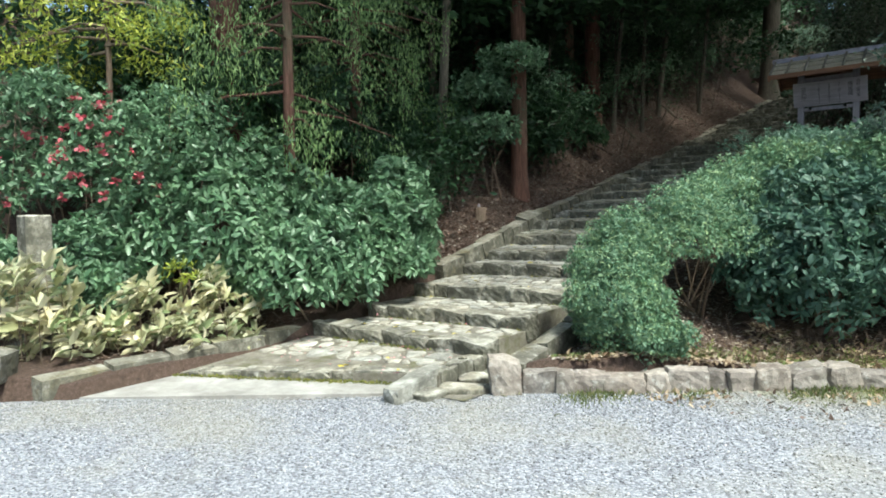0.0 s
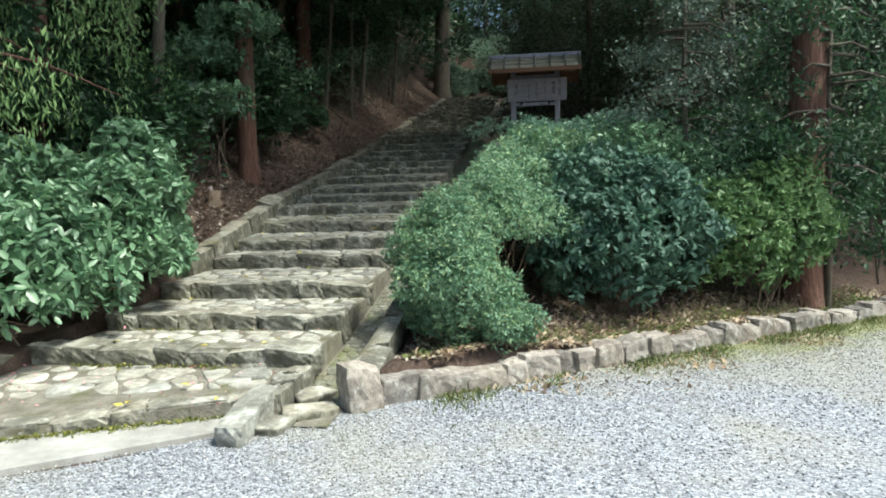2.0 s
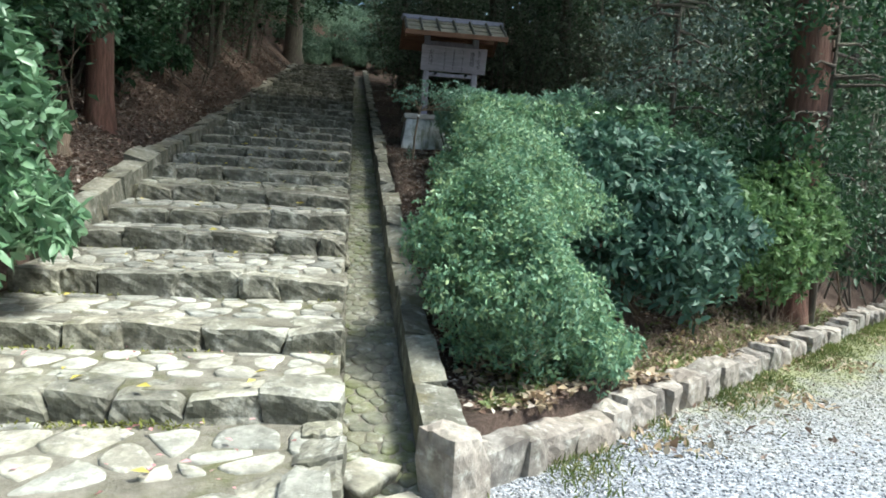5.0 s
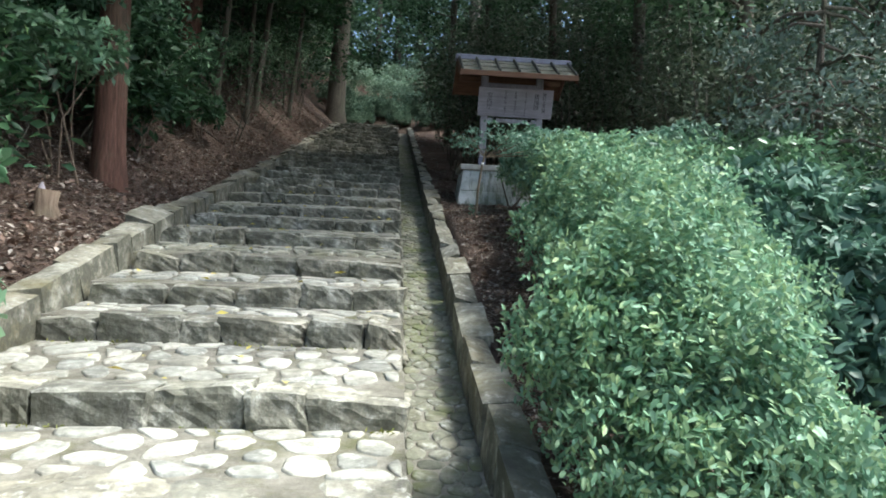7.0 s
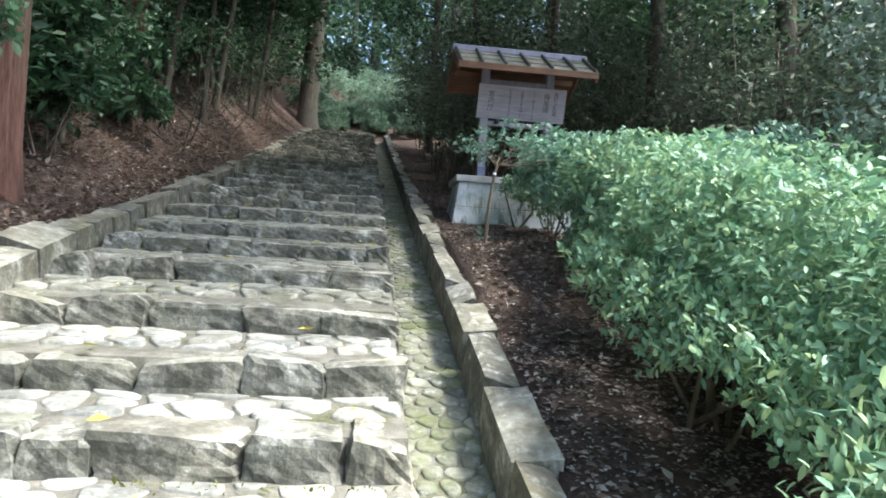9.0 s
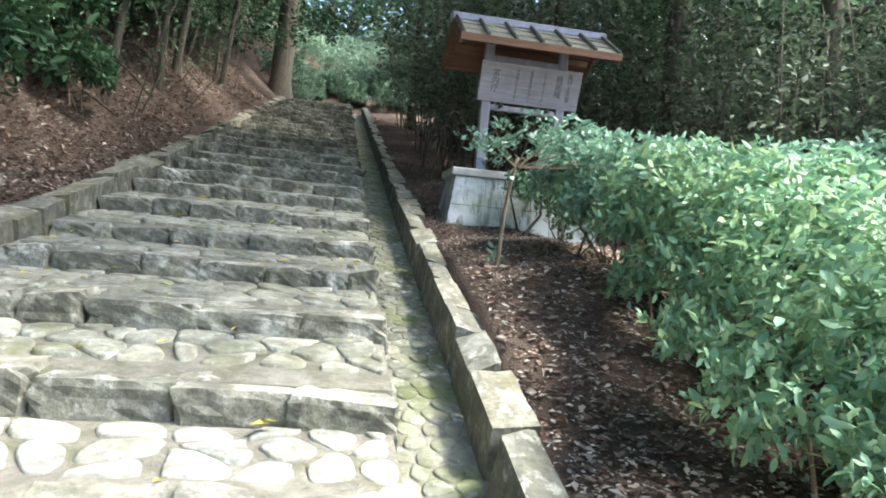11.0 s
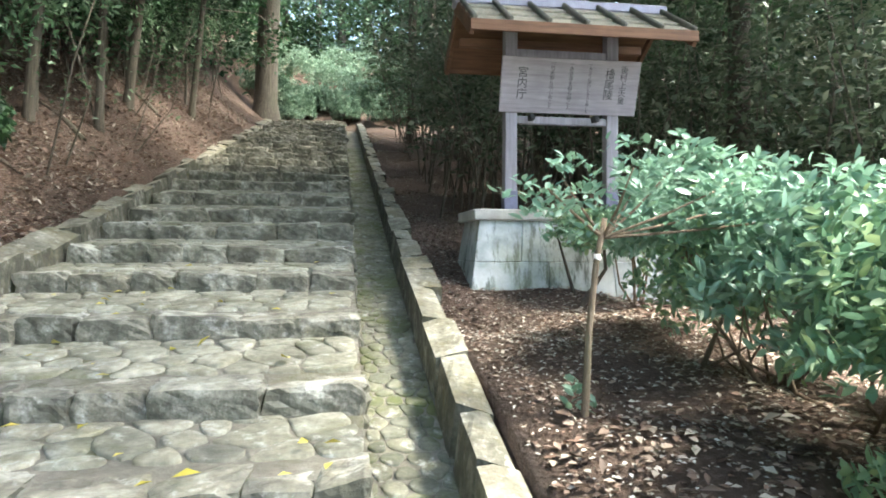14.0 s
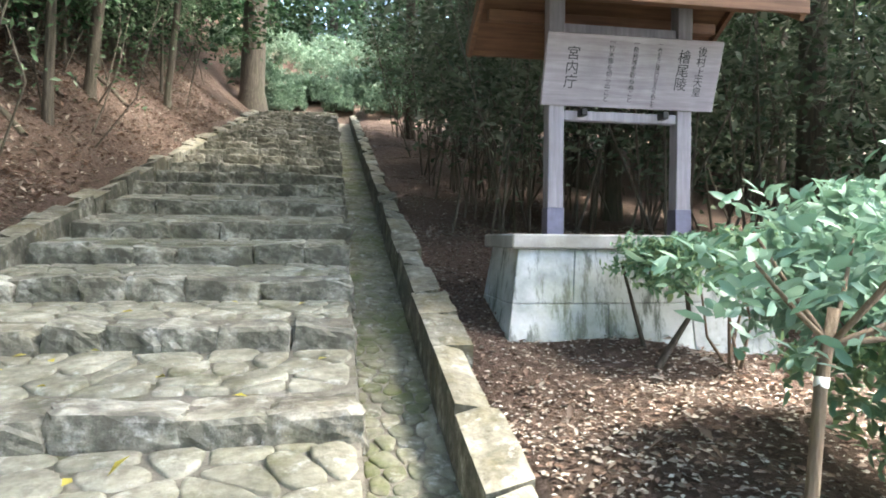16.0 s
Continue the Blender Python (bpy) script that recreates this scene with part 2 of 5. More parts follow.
def leaf_mat(name, cols, rough=0.34, trans=0.25, spec=0.6):
    def build(nt, b):
        g = nt.nodes.new("ShaderNodeNewGeometry")
        stops = [(i / max(1, len(cols) - 1), c) for i, c in enumerate(cols)]
        col = ramp(nt, g.outputs["Random Per Island"], stops)
        v = coords(nt)
        col = mix(nt, 0.8, col, ramp(nt, noise_tex(nt, v, 1.6, 3), [(0.3, (0.65, 0.7, 0.68)), (0.7, (1.25, 1.2, 1.1))]), "MULTIPLY")
        nt.links.new(col, b.inputs["Base Color"])
        b.inputs["Roughness"].default_value = rough
        b.inputs["Specular IOR Level"].default_value = spec
        tr = nt.nodes.new("ShaderNodeBsdfTranslucent")
        nt.links.new(col, tr.inputs["Color"])
        ms = nt.nodes.new("ShaderNodeMixShader")
        ms.inputs[0].default_value = trans
        nt.links.new(b.outputs[0], ms.inputs[1])
        nt.links.new(tr.outputs[0], ms.inputs[2])
        nt.links.new(ms.outputs[0], nt.nodes["Material Output"].inputs["Surface"])

    return material(name, build)


LEAF_HEDGE = leaf_mat("hedge_leaf", [(0.115, 0.225, 0.135), (0.175, 0.32, 0.205), (0.25, 0.40, 0.285), (0.31, 0.42, 0.22), (0.145, 0.28, 0.19)], 0.5, 0.3, 0.35)
LEAF_GLOSSY = leaf_mat("glossy_leaf", [(0.085, 0.175, 0.095), (0.145, 0.265, 0.15), (0.225, 0.355, 0.225), (0.11, 0.21, 0.12)], 0.36, 0.22, 0.5)
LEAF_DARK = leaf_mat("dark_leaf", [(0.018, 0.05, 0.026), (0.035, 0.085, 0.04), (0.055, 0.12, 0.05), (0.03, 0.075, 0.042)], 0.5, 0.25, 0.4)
LEAF_BLUE = leaf_mat("bluish_leaf", [(0.05, 0.11, 0.08), (0.08, 0.16, 0.12), (0.12, 0.21, 0.17), (0.07, 0.15, 0.09)], 0.5, 0.25, 0.35)
LEAF_YOUNG = leaf_mat("young_leaf", [(0.13, 0.25, 0.18), (0.19, 0.33, 0.255), (0.26, 0.40, 0.33), (0.16, 0.28, 0.19)], 0.42, 0.3, 0.5)
# Lighter leaf for sunlit foliage: the sunlight is put into its colour.
LEAF_SUNNY = leaf_mat("sunlit_leaf", [(0.06, 0.12, 0.06), (0.11, 0.20, 0.105), (0.17, 0.27, 0.16), (0.09, 0.165, 0.095)], 0.45, 0.35)
LEAF_OLIVE = leaf_mat("olive_leaf", [(0.045, 0.072, 0.045), (0.09, 0.13, 0.08), (0.125, 0.16, 0.11), (0.20, 0.225, 0.175), (0.06, 0.092, 0.06)], 0.55, 0.3, 0.3)
LEAF_SASA = leaf_mat("dwarf_bamboo_leaf", [(0.10, 0.175, 0.12), (0.16, 0.25, 0.18), (0.23, 0.33, 0.26), (0.13, 0.21, 0.15)], 0.5, 0.35, 0.4)
LEAF_YELLOW = leaf_mat("yellow_leaf", [(0.30, 0.38, 0.05), (0.46, 0.50, 0.08), (0.24, 0.36, 0.07)], 0.5, 0.35)
LEAF_CYPRESS = leaf_mat("cypress_spray", [(0.12, 0.22, 0.08), (0.20, 0.33, 0.12), (0.28, 0.42, 0.18)], 0.6, 0.35)
LEAF_PALE = leaf_mat("variegated_leaf", [(0.50, 0.50, 0.30), (0.68, 0.63, 0.44), (0.24, 0.33, 0.15), (0.74, 0.69, 0.53), (0.42, 0.45, 0.24)], 0.5, 0.25)
LEAF_RED = leaf_mat("red_flower", [(0.42, 0.07, 0.10), (0.55, 0.16, 0.20), (0.45, 0.05, 0.08)], 0.5, 0.25)
LEAF_LITTER = leaf_mat("fallen_leaf", [(0.14, 0.085, 0.065), (0.21, 0.135, 0.105), (0.29, 0.22, 0.185), (0.50, 0.45, 0.41), (0.10, 0.065, 0.052), (0.17, 0.11, 0.085)], 0.7, 0.1)
LEAF_FRESH = leaf_mat("fresh_green_leaf", [(0.10, 0.19, 0.075), (0.15, 0.26, 0.105), (0.20, 0.31, 0.14), (0.08, 0.16, 0.07)], 0.5, 0.35, 0.35)
LEAF_SILVER = leaf_mat("greyish_leaf", [(0.07, 0.115, 0.09), (0.11, 0.165, 0.14), (0.17, 0.22, 0.195), (0.085, 0.135, 0.10)], 0.5, 0.25, 0.4)
LEAF_DEAD = leaf_mat("dead_leaf", [(0.30, 0.22, 0.15), (0.42, 0.33, 0.23), (0.52, 0.45, 0.35), (0.24, 0.16, 0.11)], 0.7, 0.15, 0.3)
LEAF_FALLEN_YELLOW = leaf_mat("fallen_yellow_leaf", [(0.55, 0.45, 0.06), (0.62, 0.52, 0.14)], 0.6, 0.15)
LEAF_CHIP = leaf_mat("pale_chip", [(0.48, 0.46, 0.44), (0.62, 0.60, 0.57), (0.36, 0.33, 0.31)], 0.8, 0.05)
LEAF_PETAL = leaf_mat("pink_petal", [(0.75, 0.25, 0.32), (0.85, 0.45, 0.50)], 0.5, 0.2)
LEAF_MOSS = leaf_mat("moss_tuft", [(0.10, 0.13, 0.025), (0.19, 0.21, 0.04), (0.28, 0.27, 0.07)], 0.8, 0.2)
GRASS = leaf_mat("verge_grass", [(0.10, 0.15, 0.04), (0.17, 0.22, 0.07), (0.25, 0.25, 0.10)], 0.6, 0.3)


# ---- mesh helpers ----
rng = np.random.default_rng(7)


def mesh_of(name, verts, faces, mat, smooth=True):
    me = bpy.data.meshes.new(name)
    me.from_pydata([tuple(v) for v in verts], [], [tuple(f) for f in faces])
    me.materials.append(mat)
    if smooth:
        me.polygons.foreach_set("use_smooth", [True] * len(me.polygons))
    me.update()
    return me


def tri_mesh(name, co, tris, mat):
    me = bpy.data.meshes.new(name)
    co, tris = np.ascontiguousarray(co, np.float32), np.ascontiguousarray(tris, np.int32)
    me.vertices.add(len(co))
    me.vertices.foreach_set("co", co.ravel())
    me.loops.add(tris.size)
    me.loops.foreach_set("vertex_index", tris.ravel())
    me.polygons.add(len(tris))
    me.polygons.foreach_set("loop_start", np.arange(0, tris.size, 3, dtype=np.int32))
    me.materials.append(mat)
    me.update(calc_edges=True)
    return me


def thing(name, base, label, category, group="", kind=""):
    e = new(name)
    e.location = base
    e.empty_display_size = 0.1
    return tagged(e, label, category, group, kind)


def part(name, me, parent, label="", kind=""):
    ob = new(name, me)
    ob.parent = parent
    return tagged(ob, label, "", "", kind)


def from_bm(name, bm, mat, smooth=False):
    me = bpy.data.meshes.new(name)
    bm.normal_update()
    bm.to_mesh(me)
    bm.free()
    me.materials.append(mat)
    if smooth:
        me.polygons.foreach_set("use_smooth", [True] * len(me.polygons))
    return me


def box_bm(size, at=(0, 0, 0), bevel=0.008, turn=None, bm=None):
    own = bmesh.new()
    bmesh.ops.create_cube(own, size=1.0, matrix=Matrix.Diagonal((*size, 1)))
    if bevel:
        bmesh.ops.bevel(own, geom=own.edges[:], offset=bevel, segments=1, affect="EDGES")
    m = Matrix.Translation(at) @ (turn.to_matrix().to_4x4() if turn else Matrix())
    bmesh.ops.transform(own, matrix=m, verts=own.verts)
    if bm is None:
        return own
    tmp = bpy.data.meshes.new("tmp")
    own.to_mesh(tmp)
    own.free()
    bm.from_mesh(tmp)
    bpy.data.meshes.remove(tmp)
    return bm


def tube(points, radii, sides=8, wobble=0.0, flare=0.0):
    """Vertices and triangles of a tapered, closed tube along points."""
    pts = np.array(points, float)
    n = len(pts)
    tan = np.gradient(pts, axis=0)
    tan /= np.linalg.norm(tan, axis=1)[:, None] + 1e-9
    ref = np.array([1.0, 0.0, 0.0]) if abs(tan[0][0]) < 0.8 else np.array([0.0, 1.0, 0.0])
    co = []
    ang = np.linspace(0, 2 * np.pi, sides, endpoint=False)
    for i in range(n):
        a = np.cross(tan[i], ref)
        a /= np.linalg.norm(a)
        b = np.cross(tan[i], a)
        r = radii[i] * (1 + wobble * rng.standard_normal(sides))
        if flare and i == 0:
            r = r * (1 + flare * (0.6 + 0.4 * np.sin(ang * 4 + 1)))
        co.append(pts[i] + np.outer(np.cos(ang) * r, a) + np.outer(np.sin(ang) * r, b))
    co = np.vstack(co + [pts[-1:]])
    tris = []
    for i in range(n - 1):
        for k in range(sides):
            p, q = i * sides + k, i * sides + (k + 1) % sides
            tris += [(p, p + sides, q), (q, p + sides, q + sides)]
    for k in range(sides):
        tris.append(((n - 1) * sides + k, len(co) - 1, (n - 1) * sides + (k + 1) % sides))
    return co, np.array(tris)


def joined(pieces):
    co, tr, o = [], [], 0
    for c, t in pieces:
        co.append(c)
        tr.append(np.asarray(t) + o)
        o += len(c)
    return np.vstack(co), np.vstack(tr)


def tube_mesh(name, pieces, mat):
    co, tr = joined(pieces)
    me = tri_mesh(name, co, tr, mat)
    me.polygons.foreach_set("use_smooth", [True] * len(me.polygons))
    return me


def unit(v):
    return v / (np.linalg.norm(v, axis=-1, keepdims=True) + 1e-9)


def leaves(pos, dirs, length, wide=0.42, fold=0.06, droop=0.12, rich=True, upright=0.8):
    """Vertices and triangles of one leaf blade at each place, along each direction."""
    n = len(pos)
    d = unit(dirs)
    up = np.array([0, 0, 1.0]) * upright + 0.7 * rng.standard_normal((n, 3))
    s = unit(np.cross(d, up))
    nn = np.cross(s, d)
    L = np.broadcast_to(np.asarray(length, float), (n,))[:, None]
    w = L * wide * 0.5 * (0.8 + 0.4 * rng.random((n, 1)))
    mid = pos + 0.48 * L * d
    v0, v3 = pos, pos + L * d - droop * L * nn
    v1, v2 = mid + w * s + fold * L * nn, mid - w * s + fold * L * nn
    if rich:
        a1, a2 = pos + 0.3 * L * d, pos + 0.7 * L * d - 0.04 * L * nn
        co = np.stack([v0, a1 + 0.92 * w * s + fold * L * nn, a2 + 0.85 * w * s + 0.6 * fold * L * nn, v3, a2 - 0.85 * w * s + 0.6 * fold * L * nn, a1 - 0.92 * w * s + fold * L * nn, mid - 0.02 * L * nn], 1).reshape(-1, 3)
        t = np.array([[0, 6, 1], [1, 6, 2], [2, 6, 3], [3, 6, 4], [4, 6, 5], [5, 6, 0]])
        k = 7
    else:
        co = np.stack([v0, v1, v2, v3], 1).reshape(-1, 3)
        t = np.array([[0, 3, 1], [0, 2, 3]])
        k = 4
    tris = (np.arange(n)[:, None, None] * k + t[None]).reshape(-1, 3)
    return co, tris


def whorls(tips, normals, per, length, spread=1.0, **kw):
    """Rosettes of leaves at shoot tips."""
    n = len(tips)
    pos = np.repeat(tips, per, 0)
    nor = np.repeat(unit(normals), per, 0)
    rad = unit(np.cross(nor, rng.standard_normal((n * per, 3))))
    dirs = nor * (0.25 + 0.5 * rng.random((n * per, 1))) + spread * rad
    dirs[:, 2] += 0.1
    ln = length * (0.65 + 0.6 * rng.random(n * per))
    return leaves(pos + 0.02 * rng.standard_normal(pos.shape), dirs, ln, **kw)


# ---- the lie of the land ----
NOSE_LINE = ((3.5, 0.06), (4.6, 0.10), (6.06, 0.28), (9.3, 0.92), (12.03, 1.69), (16.8, 2.80), (34.75, 7.35), (37.0, 7.9), (47.0, 13.2), (60.0, 18.0), (90.0, 22.0))
X_RIGHT, X_LEFT = -3.08, -5.82
DRAIN_R = -2.64


def nose_z(y):
    return np.interp(y, [p[0] for p in NOSE_LINE], [p[1] for p in NOSE_LINE])


def edge_y(x):
    """The line along which the gravel yard ends."""
    return 2.6 + 0.77 * (np.asarray(x, float) + 6.23)


def ease(v):
    v = np.clip(v, 0, 1)
    return v * v * (3 - 2 * v)


def lumps(x, y):
    return 0.05 * np.sin(1.7 * x + 0.6 * y) + 0.04 * np.sin(2.9 * y - 1.3 * x + 1) + 0.02 * np.sin(5.1 * x + 4.3 * y)


def land(x, y):
    x, y = np.asarray(x, float), np.asarray(y, float)
    d = (y - edge_y(x)) * 0.79
    flat = np.full(np.broadcast(x, y).shape, -0.14)
    n = nose_z(np.maximum(y, 3.5))
    right = 0.16 + (n - 0.14 - 0.16) * ease(d / 3.2) - 0.04 * np.clip(x + 1.5, 0, 30) + lumps(x, y) + 0.18 * np.exp(-((x + 1.5) ** 2 + (y - 13.2) ** 2) / 1.8) + 0.17 * np.exp(-(2.5 * (x + 1.6) ** 2 + (y - 13.2) ** 2) / 1.8) - 0.10 * ease((y - 14.6) / 1.2)
    steep = ease((y - 13.5) / 7)
    left = 0.12 + (n + 0.02 - 0.12) * ease(d / 4.0) + ((0.22 + 0.5 * steep) * np.clip(-6.15 - x, 0, 0.7) + (0.45 + 0.4 * steep) * np.clip(-6.85 - x, 0, 0.9) + np.clip(0.72 * (-7.75 - x), 0, 6.0)) * ease((d - 1.5) / 5) + lumps(x, y)
    mid = np.maximum(n - 0.62, -0.14)
    z = np.where(x > -2.42, right, np.where(x < -6.02, left, mid))
    return np.where(d > 0.10, z, flat)


def land_at(x, y):
    return float(land(x, y))


# ---- ground ----
def build_ground():
    xs = np.unique(np.concatenate([np.linspace(-160, -16, 25), np.linspace(-16, -6.5, 48), np.linspace(-6.5, -6.03, 4), [-6.01, -2.43], np.linspace(-2.41, 8, 70), np.linspace(8, 160, 30)]))
    ys = np.unique(np.concatenate([np.linspace(-160, -6, 20), np.linspace(-6, 1, 14), np.linspace(1, 22, 190), np.linspace(22, 60, 80), np.linspace(60, 200, 20)]))
    X, Y = np.meshgrid(xs, ys)
    Z = land(X, Y)
    co = np.stack([X, Y, Z], -1).reshape(-1, 3)
    w = len(xs)
    i, j = np.meshgrid(np.arange(len(xs) - 1), np.arange(len(ys) - 1))
    a = (j * w + i).ravel()
    tris = np.vstack([np.stack([a, a + 1, a + w + 1], 1), np.stack([a, a + w + 1, a + w], 1)])
    me = tri_mesh("ground", co, tris, SOIL)
    me.polygons.foreach_set("use_smooth", [True] * len(me.polygons))
    tagged(new("ground", me), "brown leaf-strewn forest soil rising up the slope", "ground", kind="structure")


build_ground()


def build_yard():
    xs = np.linspace(-45, 60, 106)
    rows = np.array([0.0, 0.5, 1, 2, 4, 8, 16, 30, 60])
    co, tris = [], []
    for r in rows:
        for x in xs:
            co.append((x, float(edge_y(x)) - r + 0.12 * math.sin(1.9 * x) * (r == 0), -0.105))
    w = len(xs)
    for j in range(len(rows) - 1):
        for i in range(w - 1):
            a = j * w + i
            tris += [(a, a + w, a + w + 1), (a, a + w + 1, a + 1)]
    yard = new("gravel_yard", tri_mesh("gravel_yard", np.array(co), np.array(tris), GRAVEL))
    tagged(yard, "flat yard of bluish grey crushed gravel", "gravel", kind="structure")
    # loose stones on the nearer part
    n = 42000
    x = rng.uniform(-9, 6, n)
    y = edge_y(x) - 0.02 - rng.exponential(1.9, n)
    s = rng.uniform(0.005, 0.013, n)
    octa = np.array([(1, 0, 0), (-1, 0, 0), (0, 1, 0), (0, -1, 0), (0, 0, 0.7), (0, 0, -0.7)], float)
    face = np.array([(0, 2, 4), (2, 1, 4), (1, 3, 4), (3, 0, 4), (2, 0, 5), (1, 2, 5), (3, 1, 5), (0, 3, 5)])
    ang = rng.uniform(0, 6.28, n)
    sx, sy = s * rng.uniform(0.8, 1.5, n), s * rng.uniform(0.7, 1.1, n)
    v = np.zeros((n, 6, 3))
    ox, oy = octa[None, :, 0] * sx[:, None], octa[None, :, 1] * sy[:, None]
    v[:, :, 0] = x[:, None] + ox * np.cos(ang)[:, None] - oy * np.sin(ang)[:, None]
    v[:, :, 1] = y[:, None] + ox * np.sin(ang)[:, None] + oy * np.cos(ang)[:, None]
    v[:, :, 2] = -0.10 + octa[None, :, 2] * s[:, None]
    v += rng.normal(0, 0.002, v.shape)
    tr = (np.arange(n)[:, None, None] * 6 + face[None]).reshape(-1, 3)
    ob = new("loose_gravel", tri_mesh("loose_gravel", v.reshape(-1, 3), tr, PEBBLE))
    tagged(ob, "loose grey crushed stones lying on the yard", "gravel", kind="stuff")


build_yard()

# ---- stone stairs ----
NOSES = [6.06, 7.02, 8.08, 9.42, 10.2, 11.1, 12.0, 12.97, 13.86, 14.95, 16.04, 17.0, 17.93, 18.82, 19.9, 21.1, 22.0]
while NOSES[-1] < 35.9:
    NOSES.append(NOSES[-1] + 0.98)


def riser(i):
    return 0.15 if i == 0 else 0.172 if NOSES[i] < 11.5 else 0.128 if NOSES[i] < 16.5 else 0.145


def front_y(x):
    """The slanting front edge of the paving below the first step."""
    return np.interp(x, [-6.1, -3.5, -3.08], [3.92, 5.12, 5.2])


def front_top(x):
    """Height of the paving along its slanting front edge."""
    return float(np.interp(x, [-6.1, -3.3], [-0.03, 0.07]))


def tread_z(x, y):
    i = int(np.searchsorted(NOSES, y + 1e-6)) - 1
    if i < 0:
        f = float(front_y(x))
        t = min(1, max(0, (y - f) / max(0.2, NOSES[0] - f)))
        return front_top(x) + (0.135 - front_top(x)) * t
    if i >= len(NOSES) - 1:
        return float(nose_z(y))
    t = (y - NOSES[i]) / (NOSES[i + 1] - NOSES[i])
    z0, z1 = float(nose_z(NOSES[i])), float(nose_z(NOSES[i + 1])) - riser(i + 1)
    return z0 + (z1 - z0) * t


def build_stair_bed():
    co, tris = [], []
    prof = [(5.6, -0.05)]
    for i, y in enumerate(NOSES):
        prof += [(y + 0.09, tread_z(-4, y - 0.001) - 0.012), (y + 0.12, float(nose_z(y)) - 0.012)]
    prof.append((NOSES[-1] + 1.2, float(nose_z(NOSES[-1])) + 0.02))
    bm = bmesh.new()
    lefts = []
    for y, z in prof:
        row = [bm.verts.new((x, y, zz)) for x, zz in ((X_LEFT - 0.05, z - 0.75), (X_LEFT - 0.05, z), (X_RIGHT - 0.02, z), (X_RIGHT - 0.02, z - 0.75))]
        lefts.append(row)
    for a, b in zip(lefts, lefts[1:]):
        for k in range(3):
            bm.faces.new((a[k], a[k + 1], b[k + 1], b[k]))
    # paving bed below the first step
    pts = [(-6.15, 3.95), (-3.5, 5.14), (-3.1, 5.22), (-3.1, 6.17), (-5.9, 6.17), (-6.1, 6.0)]
    top = [bm.verts.new((x, y, tread_z(x, min(y, 6.0)) - 0.014)) for x, y in pts]
    low = [bm.verts.new((x, y, -0.3)) for x, y in pts]
    bm.faces.new(top)
    for k in range(len(pts)):
        bm.faces.new((top[k], low[k], low[(k + 1) % len(pts)], top[(k + 1) % len(pts)]))
    bmesh.ops.recalc_face_normals(bm, faces=bm.faces[:])
    ob = new("stone_stairs", from_bm("stone_stairs", bm, MORTAR))
    return tagged(ob, "long flight of rough stone steps with cobbled treads", "stairs", kind="structure")


stairs = build_stair_bed()



def rounded_block(seed, name, mat, cuts=2, power=5.0, rough=0.07, fine=0.03):
    r = np.random.default_rng(seed)
    bm = bmesh.new()
    bmesh.ops.create_cube(bm, size=2.0)
    bmesh.ops.subdivide_edges(bm, edges=bm.edges[:], cuts=cuts, use_grid_fill=True)
    off = Vector(r.uniform(-20, 20, 3))
    skew = r.normal(0, 0.08, 4)
    for v in bm.verts:
        c = v.co
        norm = (abs(c.x) ** power + abs(c.y) ** power + abs(c.z) ** power) ** (1 / power)
        c = c / norm
        n1 = noise.noise(c * 0.9 + off)
        n2 = noise.noise(c * 2.6 + off)
        n3 = noise.noise(c * 6.0 + off)
        c = c * (1 + rough * n1 * 2 + rough * 0.8 * n2 + fine * n3)
        v.co = (c.x * (1 + skew[0] * c.z), c.y * (1 + skew[1] * c.x), c.z * (1 + skew[2] * c.x) + skew[3] * c.x * 0.5)
    for v in bm.verts:
        v.co *= 0.5
    return from_bm(name, bm, mat, power < 10)


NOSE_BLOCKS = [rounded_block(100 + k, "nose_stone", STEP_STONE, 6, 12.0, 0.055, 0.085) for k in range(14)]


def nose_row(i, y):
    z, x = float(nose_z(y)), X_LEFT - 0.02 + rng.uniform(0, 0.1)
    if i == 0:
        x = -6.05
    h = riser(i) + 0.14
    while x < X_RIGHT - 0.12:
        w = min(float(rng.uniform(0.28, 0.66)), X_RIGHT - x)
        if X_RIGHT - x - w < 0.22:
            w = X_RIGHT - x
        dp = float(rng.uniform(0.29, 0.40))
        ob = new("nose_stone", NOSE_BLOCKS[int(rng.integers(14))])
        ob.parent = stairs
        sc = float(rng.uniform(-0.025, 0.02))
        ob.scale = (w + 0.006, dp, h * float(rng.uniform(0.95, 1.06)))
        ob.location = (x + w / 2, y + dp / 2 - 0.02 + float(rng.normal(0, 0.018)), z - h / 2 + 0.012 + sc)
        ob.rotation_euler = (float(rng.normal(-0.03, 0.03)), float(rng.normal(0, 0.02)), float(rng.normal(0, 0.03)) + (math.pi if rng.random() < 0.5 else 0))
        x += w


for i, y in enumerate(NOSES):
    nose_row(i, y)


def front_row():
    x = -6.1
    while x < -3.3:
        w = float(rng.uniform(0.22, 0.52))
        w = min(w, -3.12 - x)
        xm = x + w / 2
        ob = new("nose_stone", NOSE_BLOCKS[int(rng.integers(14))])
        ob.parent = stairs
        ob.scale = (w * 1.07, float(rng.uniform(0.22, 0.32)), 0.26)
        ob.location = (xm, float(front_y(xm)) + 0.16, front_top(xm) - 0.115 + float(rng.uniform(-0.01, 0.015)))
        ob.rotation_euler = (0.0, float(rng.normal(0, 0.02)), 0.42)
        x += w


front_row()


